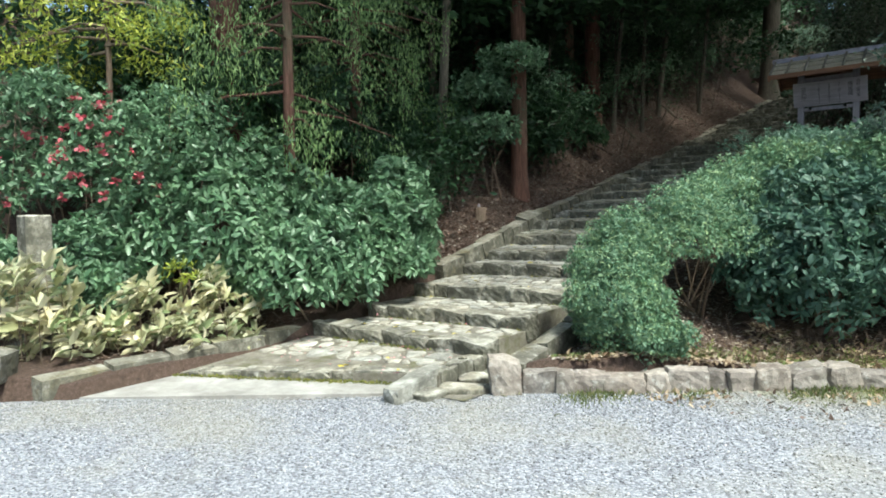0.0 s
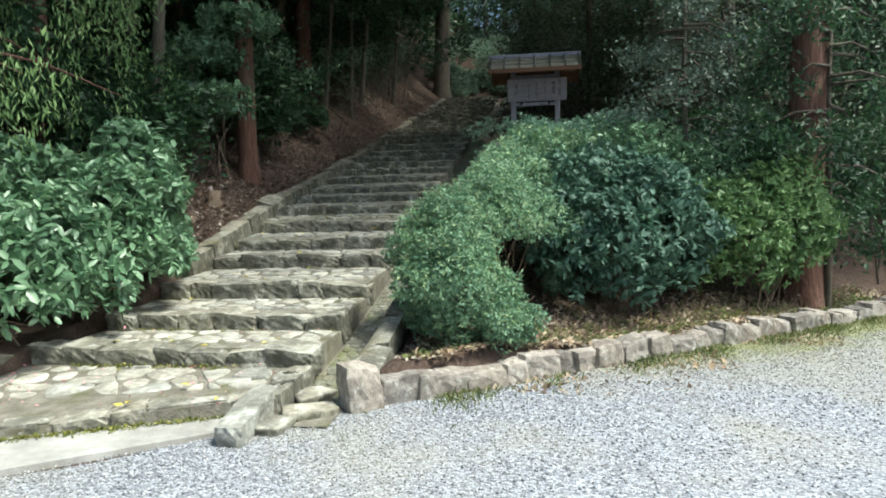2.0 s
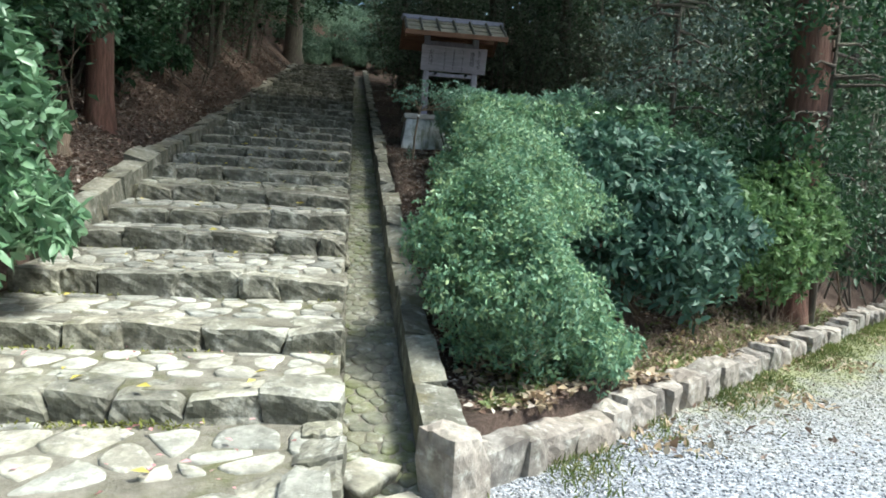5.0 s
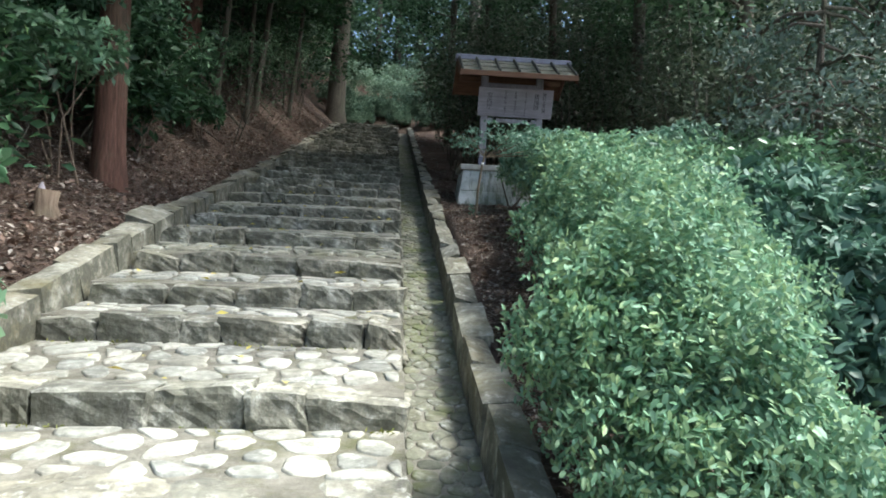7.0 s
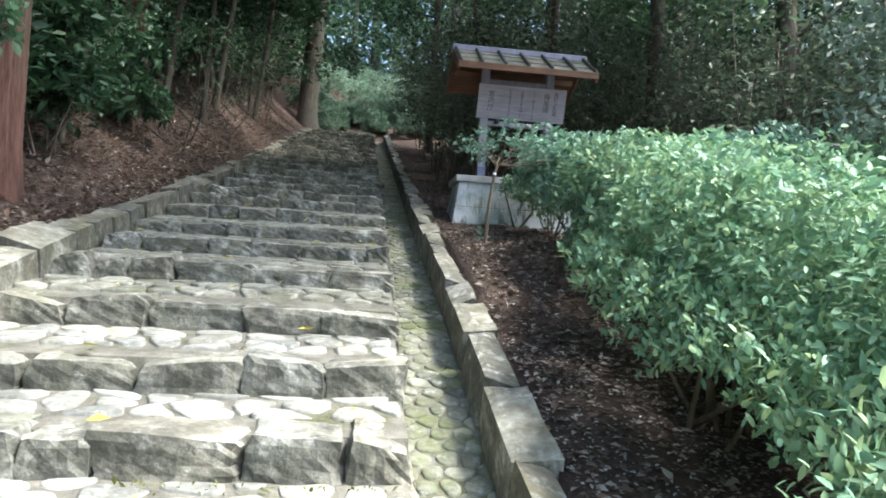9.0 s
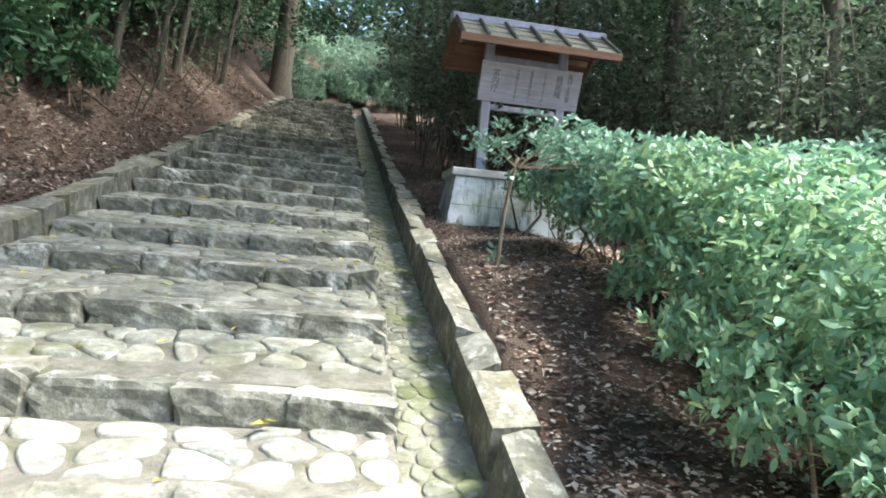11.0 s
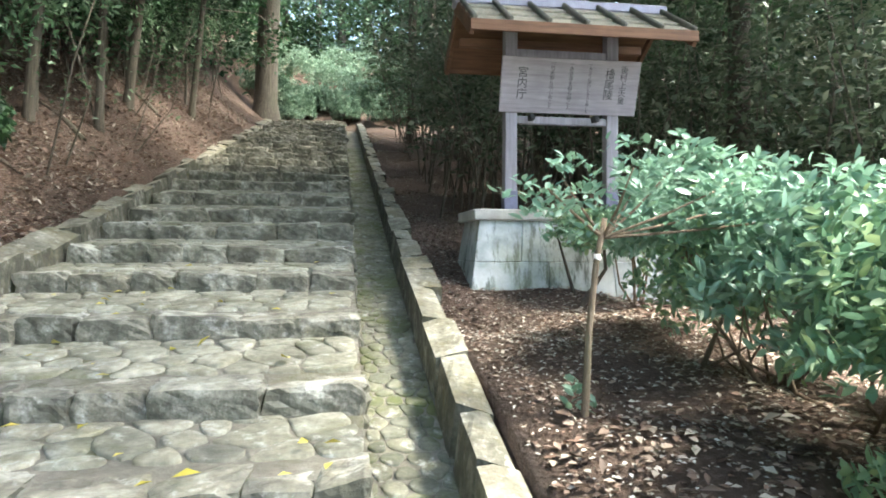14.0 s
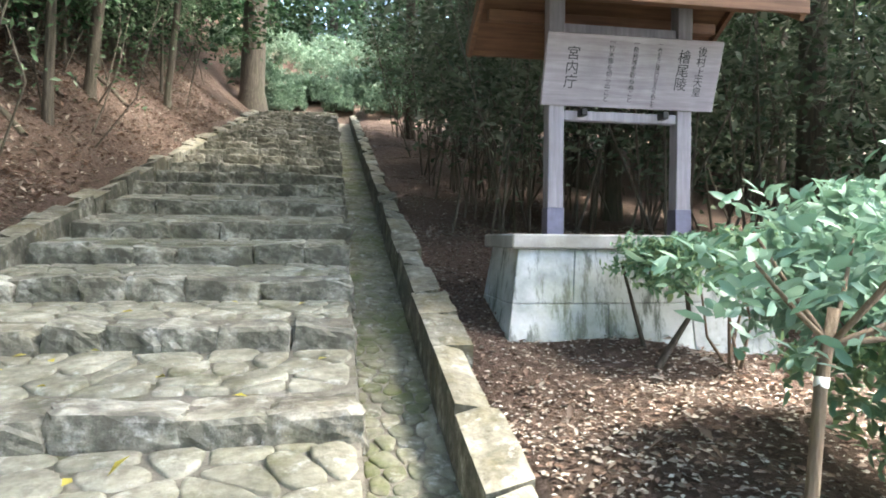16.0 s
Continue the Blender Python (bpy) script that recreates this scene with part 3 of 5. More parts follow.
def side_stones():
    """Edge stones of the paving beside the drain mouth."""
    for y, l in ((5.38, 0.30), (5.68, 0.28), (5.94, 0.22)):
        ob = new("edge_stone", NOSE_BLOCKS[int(rng.integers(14))])
        ob.parent = stairs
        ob.scale = (0.26, l * 1.05, 0.42)
        ob.location = (-3.19, y, tread_z(-3.19, y) - 0.19)
        ob.rotation_euler = (0.03, 0.02, float(rng.normal(0, 0.04)))


side_stones()


def clip(poly, p, n):
    out = []
    for a, b in zip(poly, poly[1:] + poly[:1]):
        da, db = (a - p) @ n, (b - p) @ n
        if da <= 0:
            out.append(a)
        if da * db < 0:
            out.append(a + (b - a) * (da / (da - db)))
    return out


def cells(poly, size, jitter=0.42, stretch=1.0):
    """Irregular stone outlines that fill a polygon (counter-clockwise corners)."""
    poly = [np.array(p, float) for p in poly]
    lo, hi = np.min(poly, 0), np.max(poly, 0)
    sx, sy = size * stretch, size
    pts = []
    for j in range(int((hi[1] - lo[1]) / sy) + 3):
        for i in range(int((hi[0] - lo[0]) / sx) + 3):
            pts.append((lo[0] + (i - 1 + 0.5 * (j % 2) + rng.uniform(-jitter, jitter)) * sx, lo[1] + (j - 0.7 + rng.uniform(-jitter, jitter)) * sy))
    pts = np.array(pts)
    out = []
    for k, p in enumerate(pts):
        cell = [p + np.array(v) * 1.6 * max(sx, sy) for v in ((-1, -1), (1, -1), (1, 1), (-1, 1))]
        d = np.linalg.norm(pts - p, axis=1)
        for q in np.where((d > 0) & (d < 3.2 * max(sx, sy)))[0]:
            cell = clip(cell, (p + pts[q]) / 2, pts[q] - p)
            if len(cell) < 3:
                break
        if len(cell) < 3:
            continue
        for a, b in zip(poly, poly[1:] + poly[:1]):
            cell = clip(cell, a, np.array([(b - a)[1], -(b - a)[0]]))
            if len(cell) < 3:
                break
        if len(cell) < 3:
            continue
        c = np.array(cell)
        area = 0.5 * abs(np.dot(c[:, 0], np.roll(c[:, 1], 1)) - np.dot(c[:, 1], np.roll(c[:, 0], 1)))
        if area > 0.18 * sx * sy:
            out.append(c)
    return out


def cobble(cell, joint, rise, zf, fill):
    """A worn, low-domed stone on its outline: centre, vertices about it, faces."""
    c = cell.mean(0)
    v = cell - c
    r = np.linalg.norm(v, axis=1).mean()
    v = v * max(0.5, 1 - joint / r)
    cut = 0.16 + 0.14 * rng.random()
    v = np.stack([(1 - cut) * v + cut * np.roll(v, -1, 0), cut * v + (1 - cut) * np.roll(v, -1, 0)], 1).reshape(-1, 2)
    if len(v) < 15:
        v = np.stack([0.78 * v + 0.22 * np.roll(v, -1, 0), 0.22 * v + 0.78 * np.roll(v, -1, 0)], 1).reshape(-1, 2)
    m = len(v)
    a0 = rng.uniform(0, 6.28, 2)
    th = np.arctan2(v[:, 1], v[:, 0])
    v = v * (rng.uniform(*fill) * (1 + 0.05 * np.sin(2 * th + a0[0]) + 0.05 * np.sin(3 * th + a0[1]) + rng.normal(0, 0.03, m)))[:, None]
    zc = zf(*c)
    lift = rise * rng.uniform(0.3, 1.6)
    tilt = rng.normal(0, 0.035, 2)
    co = []
    for s, dz in ((1.0, -0.05), (1.0, lift * 0.25), (0.90, lift * 0.95), (0.5, lift * 1.1)):
        for p in v * s:
            w = c + p
            co.append((p[0], p[1], zf(*w) - zc + dz + (p @ tilt if dz > 0 else 0)))
    co.append((0, 0, lift * 1.2))
    faces = []
    for k in range(3):
        for q in range(m):
            a, b = k * m + q, k * m + (q + 1) % m
            faces.append((a, b, b + m, a + m))
    for q in range(m):
        faces.append((3 * m + q, 3 * m + (q + 1) % m, 4 * m))
    return (float(c[0]), float(c[1]), zc), co, faces


def lay(name, plan, parent, mat, joint, rise, zf, near, label, fill=(0.84, 1.03), upper=None):
    """Stones as parts where near() holds, the rest joined."""
    co, fs, o, count = [], [], 0, 0
    for cell in plan:
        at, v, f = cobble(cell, joint, rise, zf, fill if cell[:, 1].mean() < 11.8 else (0.88, 1.05))
        if near(at) and count < 300:
            ob = new(name, mesh_of(name, v, f, upper if upper and at[1] > 11.4 else mat))
            ob.parent = parent
            ob.location = at
            count += 1
        else:
            co += [(p[0] + at[0], p[1] + at[1], p[2] + at[2]) for p in v]
            fs += [tuple(k + o for k in q) for q in f]
            o += len(v)
    if co:
        part("far_" + name, mesh_of("far_" + name, co, fs, upper or mat), parent, label, "stuff")


plan = cells([(-6.05, 4.28), (-3.5, 5.45), (-3.12, 5.52), (-3.12, 6.02), (-6.0, 6.02)], 0.25, 0.5, 1.5)
for a, b in zip(NOSES, NOSES[1:]):
    plan += cells([(X_LEFT, a + 0.33), (X_RIGHT - 0.03, a + 0.33), (X_RIGHT - 0.03, b - 0.01), (X_LEFT, b - 0.01)], 0.21 if a < 20 else 0.24, 0.5, 1.55)
lay("cobble", plan, stairs, COBBLE, 0.008, 0.007, lambda x, y: tread_z(x, y) - 0.010, lambda p: p[1] < 13.8, "worn cobbles set in mortar on the upper treads", (0.70, 1.0), UPPER_COBBLE)


# ---- drain beside the stairs ----
def drain_z(x, y):
    return float(nose_z(max(y, 5.4))) - (0.36 if y > 7 else 0.28 + 0.08 * max(0, (y - 5.4)) / 1.6)


def build_drain():
    ys = np.arange(5.0, 37.0, 0.5)
    bm = bmesh.new()
    rows = [[bm.verts.new((x, y, drain_z(x, y) - 0.008)) for x in (X_RIGHT - 0.03, DRAIN_R + 0.03)] for y in ys]
    for a, b in zip(rows, rows[1:]):
        bm.faces.new((a[0], a[1], b[1], b[0]))
    ob = new("drain_channel", from_bm("drain_channel", bm, MORTAR))
    tagged(ob, "sloping mossy drain channel paved with small cobbles", "drain", kind="structure")
    lay("drain_cobble", cells([(X_RIGHT, 5.4), (DRAIN_R, 5.4), (DRAIN_R, 30.0), (X_RIGHT, 30.0)], 0.125, 0.3, 1.15), ob, DRAIN_STONE, 0.006, 0.005, drain_z, lambda p: p[1] < 17.5, "small mossy cobbles in the upper channel")


build_drain()

BLOCKS = {m.name: [rounded_block(300 + 20 * n + k, "block", m, 4, pw, rg, 0.04) for k in range(10)] for n, (m, pw, rg) in enumerate(((CURB_STONE, 30.0, 0.014), (WALL_STONE, 10.0, 0.12), (STEP_STONE, 8.0, 0.06)))}


def block(parent, name, mat, at, size, rz=0.0, rx=0.0, ry=0.0):
    ob = new(name, BLOCKS[mat.name][int(rng.integers(10))])
    ob.parent = parent
    ob.location, ob.scale, ob.rotation_euler = at, size, (rx, ry, rz)
    return ob


def build_curbs():
    right = tagged(new("drain_curb"), "low curb of flat-topped stones along the drain", "curb", kind="structure")
    y = 5.75
    while y < 36:
        l = float(rng.uniform(0.42, 0.8))
        ym = y + l / 2
        top = float(nose_z(ym)) - 0.06
        s = math.atan((float(nose_z(ym + 0.3)) - float(nose_z(ym - 0.3))) / 0.6)
        w = float(rng.uniform(0.19, 0.27))
        block(right, "curb_stone", CURB_STONE, (DRAIN_R + w / 2, ym, top - 0.21), (w, l + 0.004, 0.44), float(rng.normal(0, 0.006)), s)
        y += l
    left = tagged(new("stair_curb"), "low mossy retaining curb of upright stones beside the stairs", "curb", kind="structure")
    y = 8.9
    while y < 36:
        l = float(rng.uniform(0.38, 0.75))
        ym = y + l / 2
        top = float(nose_z(ym)) + float(np.interp(ym, [12, 15, 20, 26], [0.12, 0.08, 0.05, 0.0]))
        s = math.atan((float(nose_z(ym + 0.3)) - float(nose_z(ym - 0.3))) / 0.6)
        w = float(rng.uniform(0.24, 0.34))
        block(left, "curb_stone", CURB_STONE, (X_LEFT - w / 2 + 0.01, ym, top - 0.26 + float(rng.normal(0, 0.015))), (w, l + 0.01, 0.55), float(rng.normal(0, 0.02)), s)
        y += l


build_curbs()


def build_front_walls():
    wall = tagged(new("retaining_wall"), "low retaining wall of rough field stones along the gravel", "wall", kind="structure")
    x = -2.62
    first = True
    while x < 7.5:
        w = 0.25 if first else float(rng.uniform(0.14, 0.34))
        h = 0.38 if first else float(rng.uniform(0.15, 0.24))
        xm = x + w / 2
        block(wall, "wall_stone", WALL_STONE, (xm, float(edge_y(xm)) + 0.10 + float(rng.normal(0, 0.02)), -0.14 + h / 2), (w * 1.34, 0.26, h + 0.08), math.atan(0.77) + float(rng.normal(0, 0.05)), 0.05, float(rng.normal(0, 0.05)))
        x += w * 0.98
        first = False
    low = tagged(new("low_stone_edging"), "low edging of mossy stones beside the paving", "edging", kind="structure")
    for k, (x, y, sx, sy, sz, rz) in enumerate(((-6.33, 2.95, 0.24, 0.75, 0.22, 0.05), (-6.28, 3.65, 0.25, 0.7, 0.26, 0.0), (-6.25, 4.3, 0.25, 0.6, 0.28, 0.05), (-6.2, 4.95, 0.24, 0.7, 0.3, 0.0), (-6.15, 5.6, 0.24, 0.6, 0.36, 0.0))):
        block(low, "edging_stone", CURB_STONE, (x, y, -0.12 + sz / 2), (sx, sy, sz + 0.05), rz)
    x = -6.7
    rubble = tagged(new("rubble_wall"), "low dry wall of mossy rounded boulders", "wall", kind="structure")
    while x > -14:
        w = float(rng.uniform(0.35, 0.6))
        for lvl in range(2):
            block(rubble, "boulder", CURB_STONE, (x - w / 2 + 0.1 * lvl, float(edge_y(x - w / 2)) + 0.15 + 0.1 * lvl, 0.02 + 0.24 * lvl), (w, 0.4, 0.32), math.atan(0.77) + float(rng.normal(0, 0.1)), 0, float(rng.normal(0, 0.1)))
        x -= w * 0.8
    # slab beside the drain mouth, and the flat stones of the mouth
    tagged(new("curb_slab", rounded_block(901, "curb_slab", COBBLE, 5, 14.0, 0.06)), "pale mossy stone slab lying beside the drain mouth", "stone slab", kind="structure")
    ob = bpy.data.objects["curb_slab"]
    ob.location, ob.scale, ob.rotation_euler = (-3.22, 4.98, -0.03), (0.22, 0.86, 0.26), (0.13, 0, 0.05)
    for n, (x, y, sx, sy, sz, z) in enumerate(((-2.85, 5.28, 0.45, 0.26, 0.12, -0.07), (-3.05, 4.95, 0.3, 0.3, 0.10, -0.08), (-2.95, 5.65, 0.24, 0.35, 0.12, -0.05))):
        o = tagged(new("drain_mouth_stone", BLOCKS["step_stone"][n]), "pale flat stone lying in the mouth of the drain", "stone", "stones of the drain mouth")
        o.location, o.scale, o.rotation_euler = (x, y, z), (sx, sy, sz), (0, 0, 0.5 + n)
    # concrete apron between paving and gravel
    bm = bmesh.new()
    pts = [(-6.22, 2.72), (-3.36, 4.88), (-3.36, 5.2), (-3.5, 5.16), (-6.15, 3.97)]
    top = [bm.verts.new((x, y, -0.09 + 0.035 * (k in (2, 3, 4)))) for k, (x, y) in enumerate(pts)]
    low_v = [bm.verts.new((x, y, -0.3)) for x, y in pts]
    bm.faces.new(top)
    for k in range(5):
        bm.faces.new((top[k], low_v[k], low_v[(k + 1) % 5], top[(k + 1) % 5]))
    bmesh.ops.recalc_face_normals(bm, faces=bm.faces[:])
    tagged(new("concrete_apron", from_bm("concrete_apron", bm, CONCRETE)), "pale concrete apron between gravel and paving", "apron", kind="structure")


build_front_walls()


# ---- notice board ----
def build_notice():
    bx, by, bz = -1.0, 16.76, 2.42
    pl = thing("plinth", (bx, by, bz), "stained pale stone plinth with battered sides under the notice board", "plinth")
    half_w, half_d = 0.98, 0.42
    def corner(u, v, z):
        k = 0.06 - 0.10 * z / 0.69
        return (u * (half_w + k), v * (half_d + k), z)

    for z0, z1, cuts in ((-0.3, 0.30, (-1, -0.28, 0.36, 1)), (0.303, 0.69, (-1, -0.55, 0.1, 0.62, 1))):
        for u0, u1 in zip(cuts, cuts[1:]):
            e = 0.0025
            bm = bmesh.new()
            lo = [bm.verts.new(corner(u, v, z0)) for u, v in ((u0 + e, -1), (u1 - e, -1), (u1 - e, 1), (u0 + e, 1))]
            hi = [bm.verts.new(corner(u, v, z1)) for u, v in ((u0 + e, -1), (u1 - e, -1), (u1 - e, 1), (u0 + e, 1))]
            bm.faces.new(hi)
            bm.faces.new(lo[::-1])
            for k in range(4):
                bm.faces.new((lo[k], lo[(k + 1) % 4], hi[(k + 1) % 4], hi[k]))
            bmesh.ops.bevel(bm, geom=bm.edges[:], offset=0.006, segments=1, affect="EDGES")
            part("block", from_bm("block", bm, PLINTH), pl)
    part("cap", from_bm("cap", box_bm((2 * half_w + 0.03, 2 * half_d + 0.03, 0.105), (0, 0, 0.743), 0.012), CONCRETE), pl, "pale stone cap slab")
    top = bz + 0.795
    nb = thing("notice_board", (bx, by, top), "grey wooden notice board under a small shingled roof", "notice board")
    for sx in (-1, 1):
        p = part("post", from_bm("post", box_bm((0.125, 0.125, 2.1), (sx * 0.535, 0.06, 1.05), 0.006), POST_WOOD), nb)
        part("sheath", from_bm("sheath", box_bm((0.137, 0.137, 0.21), (sx * 0.535, 0.06, 0.105), 0.004), SHEATH), p, "grey violet metal sheath")
    part("rail", from_bm("rail", box_bm((0.945, 0.07, 0.075), (0, 0.05, 0.93), 0.005), POST_WOOD), nb)
    part("upper_rail", from_bm("upper_rail", box_bm((0.945, 0.07, 0.09), (0, 0.06, 1.6), 0.005), POST_WOOD), nb)
    lean = math.radians(18)
    turn = Euler((lean, 0, 0))
    board = new("board", from_bm("board", box_bm((1.43, 0.035, 0.54), (0, 0, 0), 0.004), BOARD_WOOD))
    board.parent = nb
    bm_ = Matrix.Translation((0.045, -0.09, 1.255)) @ turn.to_matrix().to_4x4()
    board.matrix_local = bm_
    for sx in (-0.335, 0.335):
        part("bracket", from_bm("bracket", box_bm((0.05, 0.10, 0.055), (sx, -0.03, 0.945), 0.006), IRON), nb, "small black iron bracket")
    # brushed columns of writing
    cols = [(0.545, "\u5f8c\u6751\u4e0a\u5929\u7687", 0.08, 0.205), (0.40, "\u6a9c\u5c3e\u9675", 0.108, 0.165),
            (0.19, "\u4e00\u307f\u3060\u308a\u306b\u57df\u5185\u306b\u7acb\u5165\u3089\u306c\u3053\u3068", 0.037, 0.23), (-0.005, "\u4e00\u9b5a\u9ce5\u7b49\u3092\u53d6\u3089\u306c\u3053\u3068", 0.049, 0.23),
            (-0.20, "\u4e00\u7af9\u6728\u7b49\u3092\u5207\u3089\u306c\u3053\u3068", 0.049, 0.23), (-0.50, "\u5bae\u5185\u5e81", 0.110, 0.15)]
    for x, text, size, y0 in cols:
        cu = bpy.data.curves.new("writing", "FONT")
        cu.body = "\n".join(text)
        cu.size = size
        cu.space_line = 0.95
        cu.align_x = "CENTER"
        cu.extrude = 0.0006
        cu.materials.append(INK)
        ob = new("writing", cu)
        ob.parent = board
        ob.location = (x, -0.0195, y0 - 0.6 * size)
        ob.rotation_euler = (math.pi / 2, 0, 0)
    # roof: two slopes, deep eaves
    pitch = math.radians(31)
    for s in (-1, 1):
        ang = Euler((-s * pitch, 0, 0))
        mid_y, mid_z = 0.06 + s * 0.36, 1.86
        slope = part("roof_slope", from_bm("roof_slope", box_bm((2.12, 0.84, 0.035), (0, mid_y, mid_z - 0.02), 0.004, ang), ROOF_WOOD), nb)
        for r in range(3):
            dd = -0.29 + 0.285 * r
            yy, zz = mid_y + dd * math.cos(pitch) * s, mid_z - dd * math.sin(pitch) + 0.02
            x = -1.08
            k = 0
            while x < 1.0:
                w = 0.36
                part("shingle", from_bm("shingle", box_bm((w - 0.006, 0.31, 0.022), (x + w / 2, yy, zz + 0.004 * (k % 2)), 0.003, Euler((ang.x * 0.86, 0, 0))), SHINGLE), slope)
                x += w
                k += 1
        for k in range(7):
            x = -1.08 + 0.36 * k
            x = min(max(x, -1.05), 1.05)
            bmx = box_bm((0.045, 0.90, 0.05), (x, mid_y + 0.015 * s, mid_z + 0.055), 0.012, ang)
            part("batten", from_bm("batten", bmx, BATTEN), slope)
        part("fascia", from_bm("fascia", box_bm((2.18, 0.03, 0.10), (0, mid_y + s * 0.385, mid_z - 0.235), 0.004), ROOF_WOOD), nb)
    for sx in (-1, 1):
        bm2 = bmesh.new()
        for dy in (-1, 1):
            box_bm((0.04, 0.86, 0.13), (sx * 1.07, 0.06 + dy * 0.36, 1.82), 0.004, Euler((-dy * pitch, 0, 0)), bm2)
        part("bargeboard", from_bm("bargeboard", bm2, ROOF_WOOD), nb)
        part("purlin", from_bm("purlin", box_bm((2.0, 0.07, 0.09), (0, 0.06 + sx * 0.30, 1.78), 0.005), ROOF_WOOD), nb)
    part("ridge", from_bm("ridge", box_bm((2.24, 0.20, 0.11), (0, 0.06, 2.10), 0.02), RIDGE_METAL), nb, "grey metal ridge cap")


build_notice()


# ---- shrubs and trees ----
def shell(blobs, n, low=-0.25, keep_inside=0.82, depth=0.10):
    """Points and outward normals over a union of lumpy ellipsoids."""
    pos, nor = [], []
    area = np.array([b[3] * b[4] + b[3] * b[5] + b[4] * b[5] for b in blobs])
    for b, share in zip(blobs, area / area.sum()):
        m = int(n * share * 1.3)
        u = unit(rng.standard_normal((m, 3)))
        u = u[u[:, 2] > low]
        c, r = np.array(b[:3]), np.array(b[3:])
        ph = 0.10 * np.sin(5.0 * u[:, 0] + 3 * b[0]) + 0.10 * np.sin(6.0 * u[:, 1] + 2 * b[1]) + 0.09 * np.sin(7.0 * u[:, 2] + b[2]) + 0.08 * np.sin(17 * u[:, 0] + 13 * u[:, 1]) * np.sin(15 * u[:, 2] + 9 * u[:, 0])
        k = 1 + ph - np.abs(rng.normal(0, depth, len(u))) + 0.16 * rng.random(len(u)) * (rng.random(len(u)) < 0.06)
        p = c + u * r * k[:, None]
        q = unit(u / r)
        ok = np.ones(len(p), bool)
        for o in blobs:
            if o is not b:
                ok &= (((p - np.array(o[:3])) / np.array(o[3:])) ** 2).sum(1) > keep_inside**2
        ok &= p[:, 2] > land(p[:, 0], p[:, 1]) + 0.06
        pos.append(p[ok])
        nor.append(q[ok])
    return np.vstack(pos), np.vstack(nor)


def stems(base, blobs, count, r0, mat, name="stem"):
    pieces = []
    for k in range(count):
        b = blobs[int(rng.integers(len(blobs)))]
        end = np.array(b[:3]) + np.array(b[3:]) * unit(rng.standard_normal(3)) * 0.7
        end[2] = max(end[2], b[2])
        st = np.array(base) + np.array([rng.normal(0, 0.12), rng.normal(0, 0.12), 0])
        if abs(end[0] - st[0]) + abs(end[1] - st[1]) > 1.2:
            st[:2] = end[:2] + rng.normal(0, 0.3, 2)
        st[2] = land_at(st[0], st[1]) - 0.05
        mid = (st + end) / 2 + rng.normal(0, 0.12, 3)
        pieces.append(tube([st, 0.6 * st + 0.4 * mid, mid, end], [r0, r0 * 0.8, r0 * 0.6, r0 * 0.3], 5, 0.05))
    return pieces


def shrub(name, label, blobs, tips, length, mat, per=6, wide=0.42, group="", rich=True, stem_mat=None, stem_count=10, r0=0.018, low=-0.3, category="shrub", depth=0.12, extra=None):
    bx, by = float(np.mean([b[0] for b in blobs])), float(np.mean([b[1] for b in blobs]))
    base = np.array([bx, by, land_at(bx, by)])
    ob = thing(name, tuple(base), label, category, group)
    p, nn = shell(blobs, tips, low, depth=depth)
    co, tr = whorls(p, nn, per, length, wide=wide, rich=rich)
    # sparser leaves further in
    p2, n2 = shell([(b[0], b[1], b[2], b[3] * 0.72, b[4] * 0.72, b[5] * 0.72) for b in blobs], tips // 4, low)
    c2, t2 = whorls(p2, n2, per, length * 1.1, wide=wide, rich=False)
    co, tr = joined([(co, tr), (c2, t2)])
    part("foliage", tri_mesh("foliage", co - base, tr, mat), ob)
    if stem_count:
        for sc, st in stems(base, blobs, stem_count, r0, stem_mat or TWIG):
            part("stem", tri_mesh("stem", sc - base, st, stem_mat or TWIG), ob)
    if extra:
        for pname, pts, nrm, pl, pm, plab in extra:
            for p3, n3 in zip(pts, nrm):
                c3, t3 = whorls(p3[None], n3[None], 9, pl, wide=0.7)
                part(pname, tri_mesh(pname, c3 - base, t3, pm), ob, plab)
    return ob


def g(x, y, up=0.0):
    return land_at(x, y) + up


# clipped azalea-like hedge between drain and wall
HG = "hedge beside the drain"
shrub("hedge_bush", "rounded green small-leaved evergreen bush at the wall corner", [(-1.82, 6.88, 0.72, 0.56, 0.5, 0.6), (-2.0, 7.4, 1.1, 0.54, 0.55, 0.62), (-1.35, 6.78, 0.42, 0.34, 0.36, 0.32)], 5600, 0.046, LEAF_HEDGE, 6, 0.42, HG, depth=0.2, low=-0.75)
shrub("hedge_bush", "broad green small-leaved evergreen bush beside the drain", [(-1.56, 8.1, 1.36, 0.58, 0.72, 0.62), (-1.2, 8.5, 1.35, 0.62, 0.7, 0.52), (-1.5, 9.0, 1.55, 0.66, 0.7, 0.64)], 5200, 0.048, LEAF_HEDGE, 6, 0.42, HG, depth=0.2)
shrub("hedge_bush", "tall green small-leaved evergreen bush beside the drain", [(-1.5, 9.8, 1.75, 0.58, 0.78, 0.64), (-1.0, 9.7, 1.6, 0.75, 0.9, 0.68), (-1.35, 10.5, 1.92, 0.6, 0.7, 0.58)], 4400, 0.058, LEAF_HEDGE, 6, 0.42, HG, depth=0.2)
